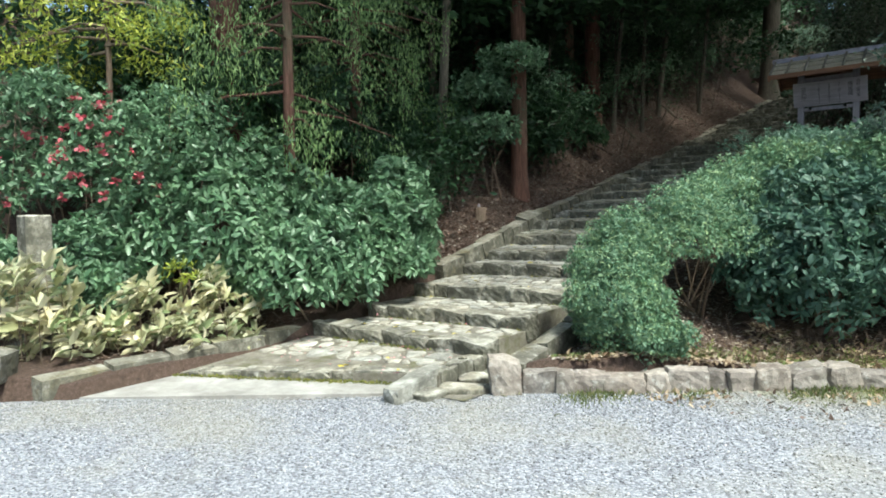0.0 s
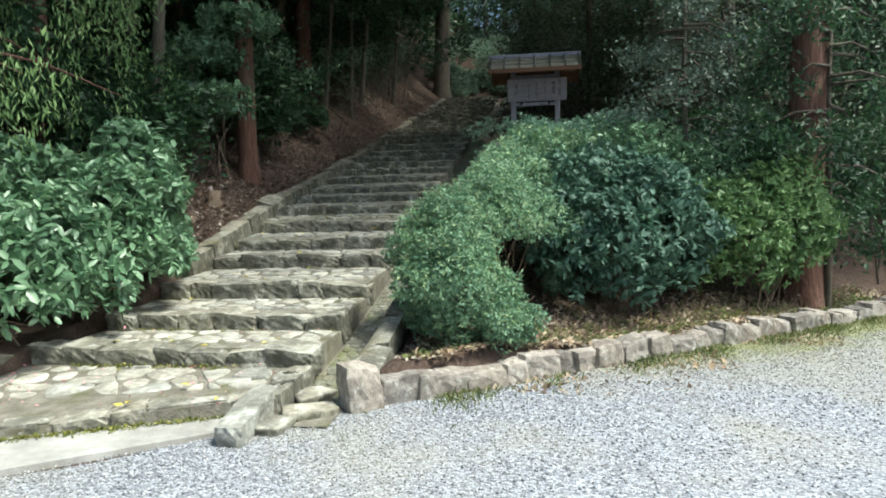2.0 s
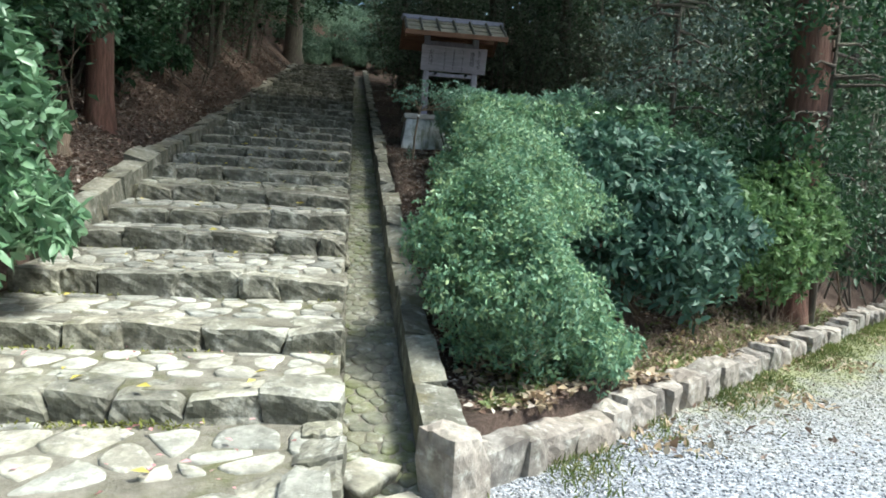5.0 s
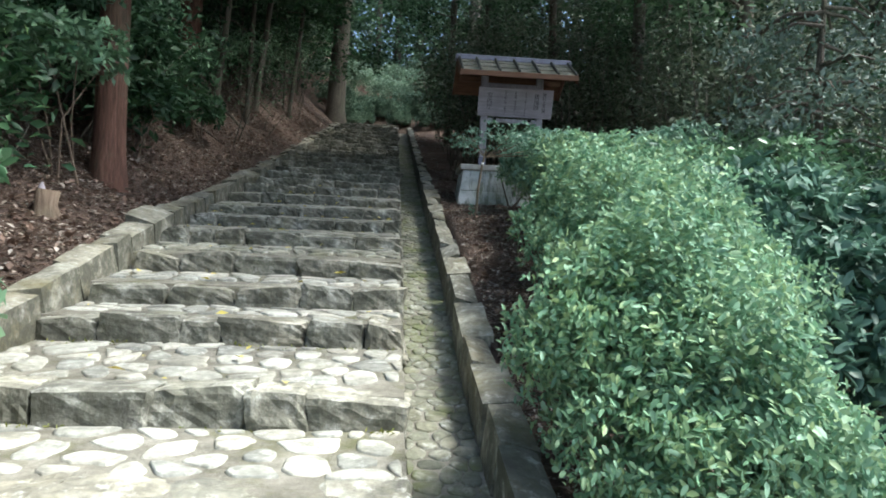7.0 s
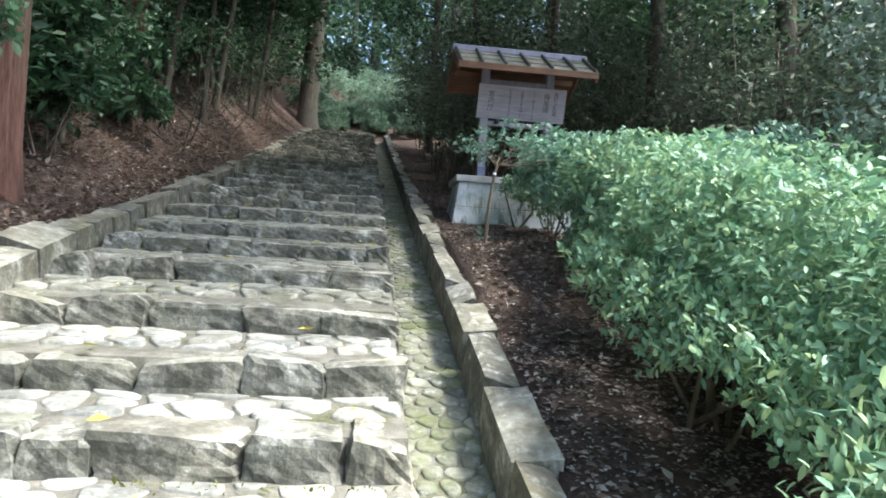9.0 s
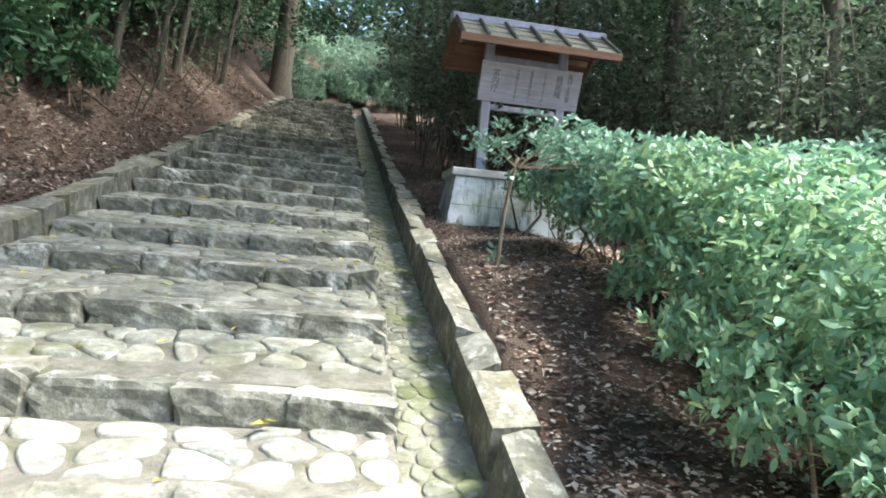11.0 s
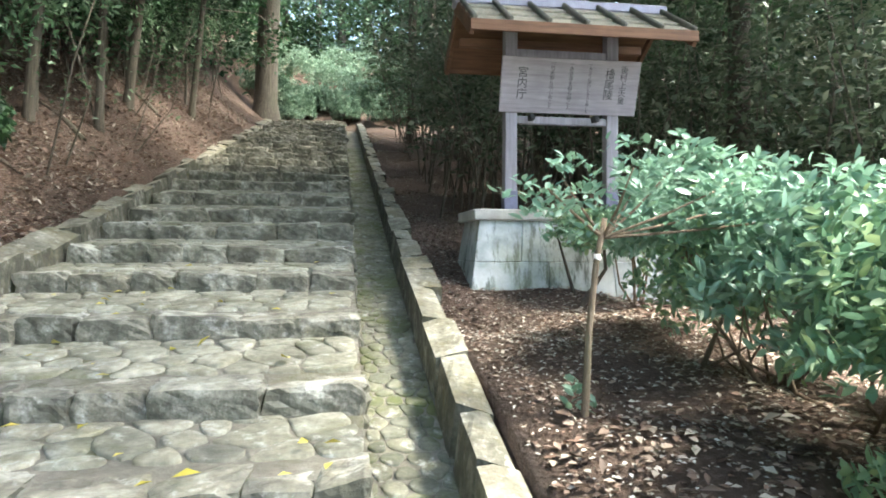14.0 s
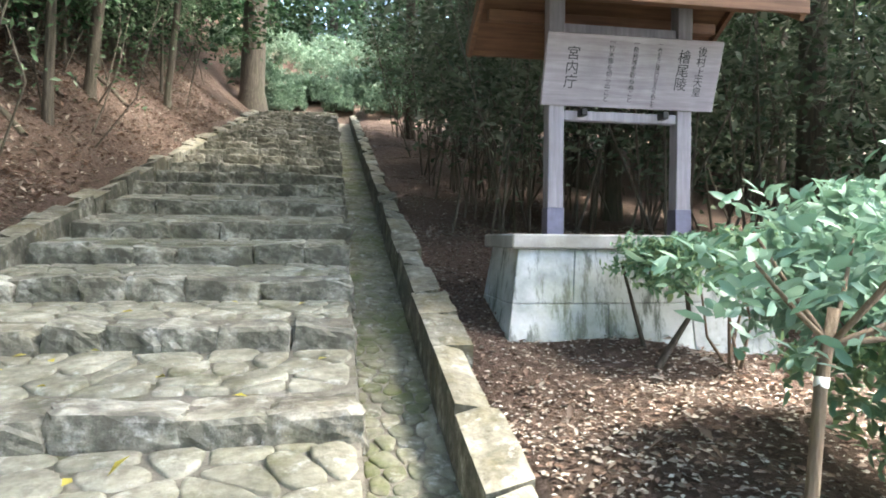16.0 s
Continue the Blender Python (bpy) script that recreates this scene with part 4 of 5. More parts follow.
shrub("hedge_bush", "spreading evergreen bush with thin bare stems", [(-1.0, 11.3, 2.2, 0.7, 0.8, 0.56), (-0.5, 11.0, 2.05, 0.9, 0.9, 0.7), (-0.95, 12.2, 2.45, 0.75, 0.7, 0.55), (-1.1, 12.0, 2.02, 0.5, 0.5, 0.4)], 3900, 0.072, LEAF_HEDGE, 6, 0.42, HG, low=-0.1, depth=0.2)
shrub("hedge_bush", "spreading evergreen bush with pale fresh leaves", [(-0.7, 13.1, 2.72, 0.8, 0.8, 0.5), (0.2, 12.5, 2.5, 1.0, 1.0, 0.7), (-1.1, 14.0, 2.98, 0.5, 0.6, 0.42), (-0.75, 12.9, 2.5, 0.55, 0.5, 0.4)], 3100, 0.088, LEAF_YOUNG, 6, 0.38, HG, low=-0.35, depth=0.2)
shrub("hedge_bush", "loose dark green bush with thin bare stems", [(-1.15, 13.75, g(-1.15, 13.75) + 0.55, 0.42, 0.5, 0.42), (-0.75, 14.3, g(-0.75, 14.3) + 0.6, 0.5, 0.5, 0.5), (-0.3, 13.6, g(-0.3, 13.6) + 0.5, 0.6, 0.6, 0.45)], 620, 0.07, LEAF_HEDGE, 5, 0.4, HG, low=-0.8, depth=0.4, stem_count=14, r0=0.011)
shrub("dwarf_bush", "small dark crooked bush in front of the stone plinth", [(-1.1, 16.02, 2.98, 0.32, 0.24, 0.2), (-0.75, 15.95, 3.0, 0.34, 0.26, 0.2)], 360, 0.055, LEAF_HEDGE, 6, 0.4, low=-0.1, stem_count=2, r0=0.03, stem_mat=BARK_DARK)
shrub("evergreen_shrub", "wide dark green evergreen shrub behind the wall", [(-0.2, 8.6, 1.0, 0.8, 0.7, 0.7), (0.5, 9.2, 1.2, 0.9, 0.8, 0.85), (-0.3, 9.6, 1.5, 0.8, 0.9, 0.8)], 2100, 0.115, LEAF_BLUE, 6, 0.42, low=-0.7)
shrub("evergreen_shrub", "wide dark green evergreen shrub in the shade", [(0.4, 10.5, 1.7, 1.0, 1.0, 0.9), (1.3, 10.4, 1.5, 0.9, 0.9, 0.9), (0.9, 11.6, 2.0, 1.1, 1.0, 0.9)], 2600, 0.09, LEAF_GLOSSY, 6, 0.42)
shrub("evergreen_shrub", "green leafy shrub beside a cedar trunk", [(1.5, 9.5, 1.05, 0.7, 0.6, 0.75), (2.0, 9.75, 1.15, 0.7, 0.55, 0.8), (2.45, 9.75, 1.25, 0.6, 0.4, 0.75)], 2300, 0.085, LEAF_FRESH, 6, 0.42, low=-0.7)
shrub("evergreen_shrub", "dark leafy shrub at the wood's edge", [(2.6, 11.2, 1.6, 1.2, 1.1, 1.0), (3.8, 12.0, 1.7, 1.3, 1.2, 1.1), (2.4, 13.0, 2.3, 1.3, 1.3, 1.0)], 2400, 0.11, LEAF_DARK, 6, 0.42, rich=False)

# broad glossy shrub beside the lower steps
LG = "glossy shrubs beside the lower steps"
shrub("laurel_shrub", "glossy dark green broad-leaved shrub overhanging the steps", [(-6.2, 6.3, 0.85, 0.95, 0.95, 0.85), (-5.95, 7.3, 1.15, 0.85, 0.9, 0.85), (-7.0, 6.0, 0.9, 0.8, 0.8, 0.8), (-6.0, 7.9, 1.9, 0.6, 0.6, 0.7)], 2700, 0.14, LEAF_GLOSSY, 6, 0.4, LG)
shrub("laurel_shrub", "glossy dark green broad-leaved shrub behind the steps", [(-6.5, 8.1, 1.5, 0.8, 0.8, 0.75), (-7.3, 7.3, 1.5, 1.0, 1.0, 0.95), (-7.0, 8.6, 1.7, 0.7, 0.7, 0.6)], 2000, 0.14, LEAF_GLOSSY, 6, 0.4, LG)
shrub("laurel_shrub", "tall glossy green shrub under the trees", [(-7.5, 5.6, 1.4, 1.0, 1.0, 1.2), (-8.4, 5.0, 1.3, 1.0, 1.0, 1.2), (-8.0, 6.4, 1.9, 1.1, 1.1, 1.1)], 2100, 0.14, LEAF_GLOSSY, 6, 0.4, LG)


def bamboo_grass():
    base = np.array([-6.9, 4.0, g(-6.9, 4.0)])
    ob = thing("dwarf_bamboo", tuple(base), "low dwarf bamboo with pale cream-edged leaves", "dwarf bamboo")
    tips, nor = [], []
    st = []
    for k in range(120):
        f = rng.random()
        x = -7.5 + 1.05 * f + rng.normal(0, 0.2)
        y = 2.75 + 2.35 * f + rng.normal(0, 0.3)
        h = rng.uniform(0.2, 1.0) * (0.75 + 0.3 * math.sin(9 * f + 1))
        z0 = g(x, y)
        top = np.array([x + rng.normal(0, 0.1), y - rng.uniform(0, 0.15), z0 + h])
        st.append(tube([(x, y, z0 - 0.03), (np.array([x, y, z0]) + top) / 2, top], [0.006, 0.005, 0.003], 4))
        tips.append(top)
        nor.append((0, -0.4, 0.6))
        if rng.random() < 0.6:
            tips.append(top - np.array([0, 0, 0.12]))
            nor.append((0, -0.3, 0.5))
    co, tr = whorls(np.array(tips), np.array(nor), 7, 0.25, wide=0.3, droop=0.3)
    part("leaves", tri_mesh("leaves", co - base, tr, LEAF_PALE), ob, "cream-edged drooping leaves")
    sc, stt = joined(st)
    part("cane_clump", tri_mesh("cane_clump", sc - base, stt, TWIG), ob, kind="stuff")


bamboo_grass()


def tree(name, label, x, y, h, d, bark, lean=(0, 0), crown=None, leaf=LEAF_DARK, leaf_len=0.16, clumps=60, per_clump=26, crown_r=2.2, crown_lo=0.55, group="", sides=12, limbs=6, category="tree", clump_r=0.5, droop=0.1, wide=0.45, flare=0.35):
    if y < float(edge_y(x)) + 0.5:
        return None
    z = g(x, y)
    base = np.array([x, y, z])
    ob = thing(name, (x, y, z), label, category, group)
    ts = np.array([0, 0.03, 0.1, 0.25, 0.45, 0.7, 1.0])
    pts = [np.array([lean[0] * t * h + 0.05 * math.sin(5 * t + x), lean[1] * t * h + 0.05 * math.sin(4 * t + y), t * h - 0.15 * (t == 0)]) for t in ts]
    rad = d / 2 * np.array([1.12, 1.05, 1.0, 0.92, 0.8, 0.6, 0.15])
    part("trunk", tube_mesh("trunk", [tube(pts, rad, sides, 0.035, flare)], bark), ob)
    ends = []
    if clumps:
        pieces = []
        for k in range(limbs):
            t = crown_lo + (0.97 - crown_lo) * (k + rng.random()) / limbs
            s = np.array([np.interp(t, ts, [p[i] for p in pts]) for i in range(3)])
            a = rng.uniform(0, 6.28)
            r = crown_r * rng.uniform(0.55, 1.0) * (1.15 - 0.7 * (t - crown_lo) / (1 - crown_lo))
            e = s + np.array([math.cos(a) * r, math.sin(a) * r, r * rng.uniform(-0.1, 0.4)])
            m = (s + e) / 2 + np.array([0, 0, 0.12 * r])
            pieces.append(tube([s, m, e], [d * 0.13, d * 0.08, d * 0.03], 5))
            ends.append((s, m, e))
        for piece in pieces:
            part("limb", tube_mesh("limb", [piece], bark), ob)
        ctr = []
        for k in range(clumps):
            s, m, e = ends[int(rng.integers(len(ends)))]
            f = rng.uniform(0.35, 1.1)
            ctr.append(s + (e - s) * f + rng.normal(0, 0.33 * crown_r / 2, 3) + np.array([0, 0, 0.1]))
        ctr = np.repeat(np.array(ctr), per_clump, 0)
        p = ctr + rng.normal(0, clump_r * 0.5, ctr.shape) * np.array([1, 1, 0.55])
        dirs = unit(rng.standard_normal(p.shape)) * np.array([1, 1, 0.5]) + np.array([0, 0, -droop])
        co, tr = leaves(p, dirs, leaf_len * rng.uniform(0.7, 1.3, len(p)), wide=wide, rich=False)
        part("crown", tri_mesh("crown", co, tr, leaf), ob)
    return ob


# cedars and other trunks
CG = "cedar trunks of the wood"
tree("cedar", "tall red-brown cedar trunk beside the mossy curb", -7.05, 13.55, 15, 0.40, BARK_RED, (-0.005, -0.01), clumps=150, per_clump=36, crown_r=2.6, crown_lo=0.45, group=CG)
tree("cedar", "tall dark red cedar trunk on the bank", -7.9, 19.6, 16, 0.52, BARK_RED, (0, 0), clumps=150, per_clump=36, crown_r=2.8, crown_lo=0.4, group=CG)
tree("cedar", "massive dark red cedar trunk behind the shrubs", -9.6, 7.2, 15, 0.62, BARK_RED, (0, 0), clumps=130, per_clump=36, crown_r=2.8, crown_lo=0.45, group=CG)
tree("cedar", "massive leaning red cedar trunk beside the yard", 2.75, 10.35, 17, 0.55, BARK_RED, (0.05, 0.03), clumps=60, per_clump=36, crown_r=3.0, crown_lo=0.72, group=CG)
tree("cedar", "tall pale-lit cedar beside the upper stairs", -6.2, 36.9, 20, 0.85, BARK_GREY, (0.03, 0), clumps=130, per_clump=36, crown_r=3.5, crown_lo=0.4, group=CG)


def forest():
    r = np.random.default_rng(21)
    spots = [(-7.9, 11.6, 0.22, 0.03), (-9.2, 13.0, 0.2, 0.0), (-8.1, 18.6, 0.3, 0), (-7.4, 20.0, 0.14, 0.05), (-7.0, 21.5, 0.13, 0.06), (-8.6, 22.0, 0.26, 0.02), (-7.3, 24.0, 0.18, 0.04), (-7.9, 26.0, 0.2, 0.02), (-6.9, 27.5, 0.15, 0.05), (-8.4, 28.5, 0.28, 0.0), (-9.8, 16.0, 0.35, 0.0), (-11.0, 11.0, 0.4, 0.0), (-11.5, 19.0, 0.4, 0.0), (-10.5, 24.0, 0.45, 0.0), (-12.5, 14.0, 0.3, 0), (-13.0, 8.0, 0.5, 0)]
    for x, y, d, l in spots:
        tree("forest_tree", "slender tree with dark bark on the shaded bank", x, y, r.uniform(9, 14), d, BARK_RED if d > 0.28 else BARK_GREY, (l + r.normal(0, 0.035), r.normal(0, 0.03)), clumps=110, per_clump=34, crown_r=2.8, crown_lo=0.26, group="trees of the bank", leaf=LEAF_DARK, leaf_len=0.17)
    for x, y, d in ((0.6, 20.5, 0.22), (2.0, 18.5, 0.3), (3.6, 16.5, 0.35), (6.8, 14.6, 0.4), (6.5, 17.0, 0.45), (1.4, 24.0, 0.3), (-0.2, 27.0, 0.25), (4.2, 22.0, 0.4), (8.0, 12.0, 0.5), (9.0, 20.0, 0.5), (-1.0, 31.0, 0.3), (3.0, 30.0, 0.4), (6.0, 27.0, 0.4), (5.6, 10.6, 0.35), (8.5, 15.5, 0.4)):
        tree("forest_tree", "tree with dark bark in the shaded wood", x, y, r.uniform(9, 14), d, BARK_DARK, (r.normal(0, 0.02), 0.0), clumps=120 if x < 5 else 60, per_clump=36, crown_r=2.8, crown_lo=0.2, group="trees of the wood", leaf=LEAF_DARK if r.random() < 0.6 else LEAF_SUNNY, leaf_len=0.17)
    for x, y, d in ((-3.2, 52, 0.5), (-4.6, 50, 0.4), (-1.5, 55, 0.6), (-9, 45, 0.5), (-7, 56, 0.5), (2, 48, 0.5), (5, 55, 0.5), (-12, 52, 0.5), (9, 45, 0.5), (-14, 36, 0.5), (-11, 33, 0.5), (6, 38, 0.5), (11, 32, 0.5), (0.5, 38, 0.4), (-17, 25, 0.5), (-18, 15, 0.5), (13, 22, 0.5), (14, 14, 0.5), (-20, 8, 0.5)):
        # Trees past y 44 take the leaf colour with sunlight painted in.
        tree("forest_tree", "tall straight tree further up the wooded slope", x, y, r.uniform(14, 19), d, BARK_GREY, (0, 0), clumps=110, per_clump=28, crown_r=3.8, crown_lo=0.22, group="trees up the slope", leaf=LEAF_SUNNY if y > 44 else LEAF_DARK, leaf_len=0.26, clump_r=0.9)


forest()


def thicket(name, label, area, count, h, leaf, leaf_len, per, group, stem_r=0.014):
    """One clump of thin upright saplings with leaves."""
    x0, x1, y0, y1 = area
    base = np.array([(x0 + x1) / 2, (y0 + y1) / 2, 0])
    base[2] = g(base[0], base[1])
    ob = thing(name, tuple(base), label, "undergrowth", group)
    st, pos = [], []
    for k in range(count):
        x, y = rng.uniform(x0, x1), rng.uniform(y0, y1)
        if y < float(edge_y(x)) + 0.4:
            continue
        z = g(x, y)
        hh = h * rng.uniform(0.6, 1.25)
        top = np.array([x + rng.normal(0, 0.55), y + rng.normal(0, 0.5), z + hh])
        b = np.array([x, y, z - 0.05])
        m = (b + top) / 2 + rng.normal(0, 0.16, 3)
        st.append(tube([b, m, top], [stem_r * 1.3, stem_r, stem_r * 0.5], 5))
        f = rng.uniform(0.42, 1.12, per)
        pos.append(b + (top - b) * f[:, None] + rng.normal(0, 0.32, (per, 3)) * np.array([1, 1, 0.7]))
    sc, stt = joined(st)
    part("stems", tri_mesh("stems", sc - base, stt, BARK_GREY), ob, kind="stuff")
    p = np.vstack(pos)
    dirs = unit(rng.standard_normal(p.shape)) * np.array([1, 1, 0.5])
    co, tr = leaves(p, dirs, leaf_len * rng.uniform(0.7, 1.3, len(p)), wide=0.42, rich=False)
    part("foliage", tri_mesh("foliage", co - base, tr, leaf), ob)


UG = "undergrowth of the wood"
for area, n, h in (((-1.9, 0.5, 19.0, 21.5), 45, 3.2), ((-1.7, 0.6, 22.0, 25.0), 40, 3.4), ((0.3, 3.0, 18.2, 21), 45, 3.4), ((1.6, 4.0, 15.2, 18), 45, 3.2), ((3.6, 6.5, 15, 19), 40, 3.6), ((-1.6, 1.0, 26, 31), 50, 3.4), ((3.5, 7.0, 12, 15), 40, 3.2), ((1.0, 5.0, 22, 27), 50, 3.8), ((6.5, 10, 11, 17), 50, 3.6)):
    thicket("undergrowth", "thicket of thin-stemmed evergreen saplings in shade", area, n, h, LEAF_OLIVE, 0.12, 170, UG)
for area, n, h in (((-9.6, -7.4, 14.0, 16.0), 22, 1.8), ((-10, -8, 17.0, 20.0), 25, 2.4), ((-10, -7.6, 22, 26), 30, 2.6), ((-9.5, -7.2, 10.0, 12.5), 24, 1.6), ((-12.5, -9.5, 9, 13), 35, 2.8), ((-10, -7.5, 27, 33), 35, 2.8), ((-13, -10, 14, 20), 40, 3.0), ((-13, -9.5, 5, 8.5), 40, 2.6)):
    thicket("undergrowth", "dark evergreen undergrowth on the leaf-strewn bank", area, n, h, LEAF_DARK, 0.16, 190, UG)

def woods(name, label, boxes, size, leaf):
    pos = []
    for x0, x1, y0, y1, h, m in boxes:
        x, y = rng.uniform(x0, x1, m), rng.uniform(y0, y1, m)
        z = np.maximum(land(x, y), -0.1) + h * rng.random(m) ** 0.9
        pos.append(np.repeat(np.stack([x, y, z], 1), 14, 0))
    p = np.vstack(pos)
    p = p + rng.normal(0, 0.75, p.shape) * np.array([1, 1, 0.5])
    d = unit(rng.standard_normal(p.shape)) * np.array([1, 1, 0.5])
    co, tr = leaves(p, d, size * rng.uniform(0.6, 1.3, len(p)), wide=0.5, rich=False)
    tagged(new(name, tri_mesh(name, co, tr, leaf)), label, "woods", kind="stuff")


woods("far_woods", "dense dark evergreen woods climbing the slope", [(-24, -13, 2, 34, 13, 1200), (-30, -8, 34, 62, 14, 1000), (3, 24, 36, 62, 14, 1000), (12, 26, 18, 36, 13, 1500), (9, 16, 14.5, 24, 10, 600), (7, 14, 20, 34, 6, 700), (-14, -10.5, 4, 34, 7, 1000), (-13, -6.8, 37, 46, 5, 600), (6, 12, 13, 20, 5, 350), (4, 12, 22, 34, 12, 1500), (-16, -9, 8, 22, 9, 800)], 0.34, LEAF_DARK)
woods("sunny_woods", "woods at the head of the stairs, sunlight put into their light green", [(-11, 5, 48, 58, 12, 1900), (-14, 8, 58, 72, 17, 2600)], 0.36, LEAF_SUNNY)
woods("mixed_woods", "olive green woods behind the notice board", [(2.5, 9, 17, 24, 6.5, 420), (0.8, 4.5, 21, 30, 6.5, 380), (5.5, 10, 13.8, 17.5, 6, 300)], 0.17, LEAF_OLIVE)
def canopy():
    """High leaf cover between the trunks, added mostly unseen to shade the flight."""
    pos = []
    for x0, x1, y0, y1, z0, z1, m in ((-9, -1, 3.5, 11.5, 9.5, 13, 560), (-12, -2.6, 11.5, 20, 6.5, 9.5, 480), (-12, -1.5, 19, 36, 6.0, 9.5, 1100), (-14, -7.0, 6.5, 12, 6.0, 9.5, 420), (-2.4, 0.9, 9.2, 19, 6.2, 8.6, 500), (0.9, 3.4, 12.2, 17.5, 6.2, 8.6, 120), (-1.4, 1.4, 5.6, 11.0, 7.0, 9.0, 80), (1.5, 4.5, 13.0, 17.0, 6.4, 8.6, 80), (-1.6, 2.2, 19, 34, 6.2, 8.6, 420), (-10.5, -6.0, 10, 36, 4.8, 7.2, 1900), (-9.0, -4.2, 13, 34, 6.4, 8.4, 1300)):
        x, y = rng.uniform(x0, x1, m), rng.uniform(y0, y1, m)
        y = y + 1.8
        # Thinned over the stairs to let more top light onto the treads.
        thin = (x < -6.2) | (x > -2.5) | (y < 11) | (rng.random(m) < 0.62)
        x, y, m = x[thin], y[thin], int(thin.sum())
        z = nose_z(y) + rng.uniform(z0, z1, m)
        pos.append(np.repeat(np.stack([x, y, z], 1), 16, 0))
    p = np.vstack(pos)
    p = p + rng.normal(0, 0.5, p.shape) * np.array([1, 1, 0.4])
    d = unit(rng.standard_normal(p.shape)) * np.array([1, 1, 0.4])
    co, tr = leaves(p, d, 0.3 * rng.uniform(0.6, 1.3, len(p)), wide=0.5, rich=False)
    tagged(new("leaf_canopy", tri_mesh("leaf_canopy", co, tr, LEAF_DARK)), "dark evergreen canopy, mostly unseen, added to shade the stairs and bank", "canopy", kind="stuff")


canopy()
# Added out of view around the yard, so less low sky lights the risers.
woods("woods_across_yard", "unseen dark trees added across the gravel yard to block low sky", [(-40, 30, -24, -17, 22, 2200), (-40, -26, -20, -4, 15, 700), (40, 52, -24, 22, 14, 600)], 0.6, LEAF_DARK)

for area, n in (((-8.2, -6.6, 17.2, 22), 7), ((-8.4, -6.7, 22, 28), 8), ((-8.4, -6.7, 28, 35), 10)):
    thicket("undergrowth", "few leafy saplings leaning beside the curb", area, n, 2.2, LEAF_SUNNY, 0.10, 90, UG, 0.012)

# sunlit dwarf bamboo and shrubs on the slopes above the stair head
for x, y, r in ((-1.3, 37.4, 0.9), (-0.4, 38.6, 1.2), (-1.9, 39.4, 1.0), (-0.8, 41.0, 1.4), (-2.6, 41.6, 1.2), (-3.6, 43.4, 1.4), (-1.6, 44.0, 1.6), (-5.0, 44.8, 1.5), (-6.6, 43.2, 1.6), (-7.4, 40.8, 1.4), (-5.2, 40.2, 0.9), (-4.2, 39.6, 0.8), (-3.0, 38.6, 0.6), (-6.6, 38.6, 0.9), (-5.4, 38.4, 0.5), (-3.0, 46.5, 2.0), (-6.0, 47.0, 2.0), (0.6, 42.0, 1.8), (1.5, 46.0, 2.0), (-8.5, 45.5, 2.0), (-4.5, 50.0, 2.2), (-1.0, 48.5, 2.2)):
    z = g(x, y)
    shrub("slope_shrub", "light green dwarf bamboo on the slope above the stairs", [(x, y, z + 0.4, r, r * 0.8, 0.75), (x + 0.7, y + 0.5, z + 0.5, r * 0.7, r * 0.7, 0.7)], 800, 0.17, LEAF_SASA, 5, 0.3, "plants above the stairs", rich=False, stem_count=4, depth=0.25)


# ---- sapling beside the stairs ----
def sapling():
    base = np.array([-2.06, 13.36, g(-2.06, 13.36)])
    ob = thing("sapling", tuple(base), "pruned young evergreen with a bare stem and white tape", "sapling")
    top = np.array([0.12, 0.05, 0.95])
    trunk = part("stem", tube_mesh("stem", [tube([(0, 0, -0.05), (0.02, 0, 0.4), (0.07, 0.03, 0.75), top], [0.021, 0.018, 0.016, 0.014], 8, 0.04)], TWIG), ob)
    part("tape", tube_mesh("tape", [tube([(0.072, 0.031, 0.748), (0.076, 0.033, 0.775)], [0.0185, 0.0185], 8)], TAPE), trunk, "band of white tape")
    ends = [(-0.22, -0.1, 1.08), (-0.08, 0.1, 1.15), (0.15, -0.2, 1.17), (0.45, 0.05, 1.18), (0.7, -0.1, 1.12), (0.95, 0.15, 1.05), (0.4, 0.3, 1.14), (1.25, 0.0, 0.98)]
    for e in ends:
        part("branch", tube_mesh("branch", [tube([top * 0.9, (top + np.array(e)) / 2 + (0, 0, -0.06), e], [0.009, 0.007, 0.004], 5)], TWIG), ob)
    tips = np.array([np.array(e) * (0.75 + 0.3 * rng.random()) + rng.normal(0, 0.08, 3) * np.array([1, 1, 0.3]) + (0, 0, 0.05) for e in ends for _ in range(19)])
    co, tr = whorls(tips, np.tile((0, 0, 1.0), (len(tips), 1)), 6, 0.062, wide=0.40)
    part("foliage", tri_mesh("foliage", co, tr, LEAF_YOUNG), ob, "fresh pale green glossy leaves")
    low = np.array([(rng.normal(0.0, 0.06), rng.normal(0, 0.06), rng.uniform(0.03, 0.16)) for _ in range(4)])
    for at in low:
        c2, t2 = whorls(at[None], np.array([(0, 0, 1.0)]), 5, 0.08)
        part("basal_shoot", tri_mesh("basal_shoot", c2, t2, LEAF_YOUNG), ob)


sapling()


# ---- leaf litter ----
def scatter(name, label, n, areas, length, mat, zf, lift=0.012, flat=0.15):
    pos = []
    for (x0, x1, y0, y1), share in areas:
        m = int(n * share)
        x, y = rng.uniform(x0, x1, m), rng.uniform(y0, y1, m)
        pos.append(np.stack([x, y, zf(x, y) + lift * (0.5 + rng.random(m))], 1))
    p = np.vstack(pos)
    dirs = rng.standard_normal(p.shape) * np.array([1, 1, flat])
    co, tr = leaves(p, dirs, length * rng.uniform(0.6, 1.4, len(p)), wide=0.5, fold=0.12, droop=0.0, rich=False, upright=2.5)
    return tagged(new(name, tri_mesh(name, co, tr, mat)), label, "leaf litter", kind="stuff")


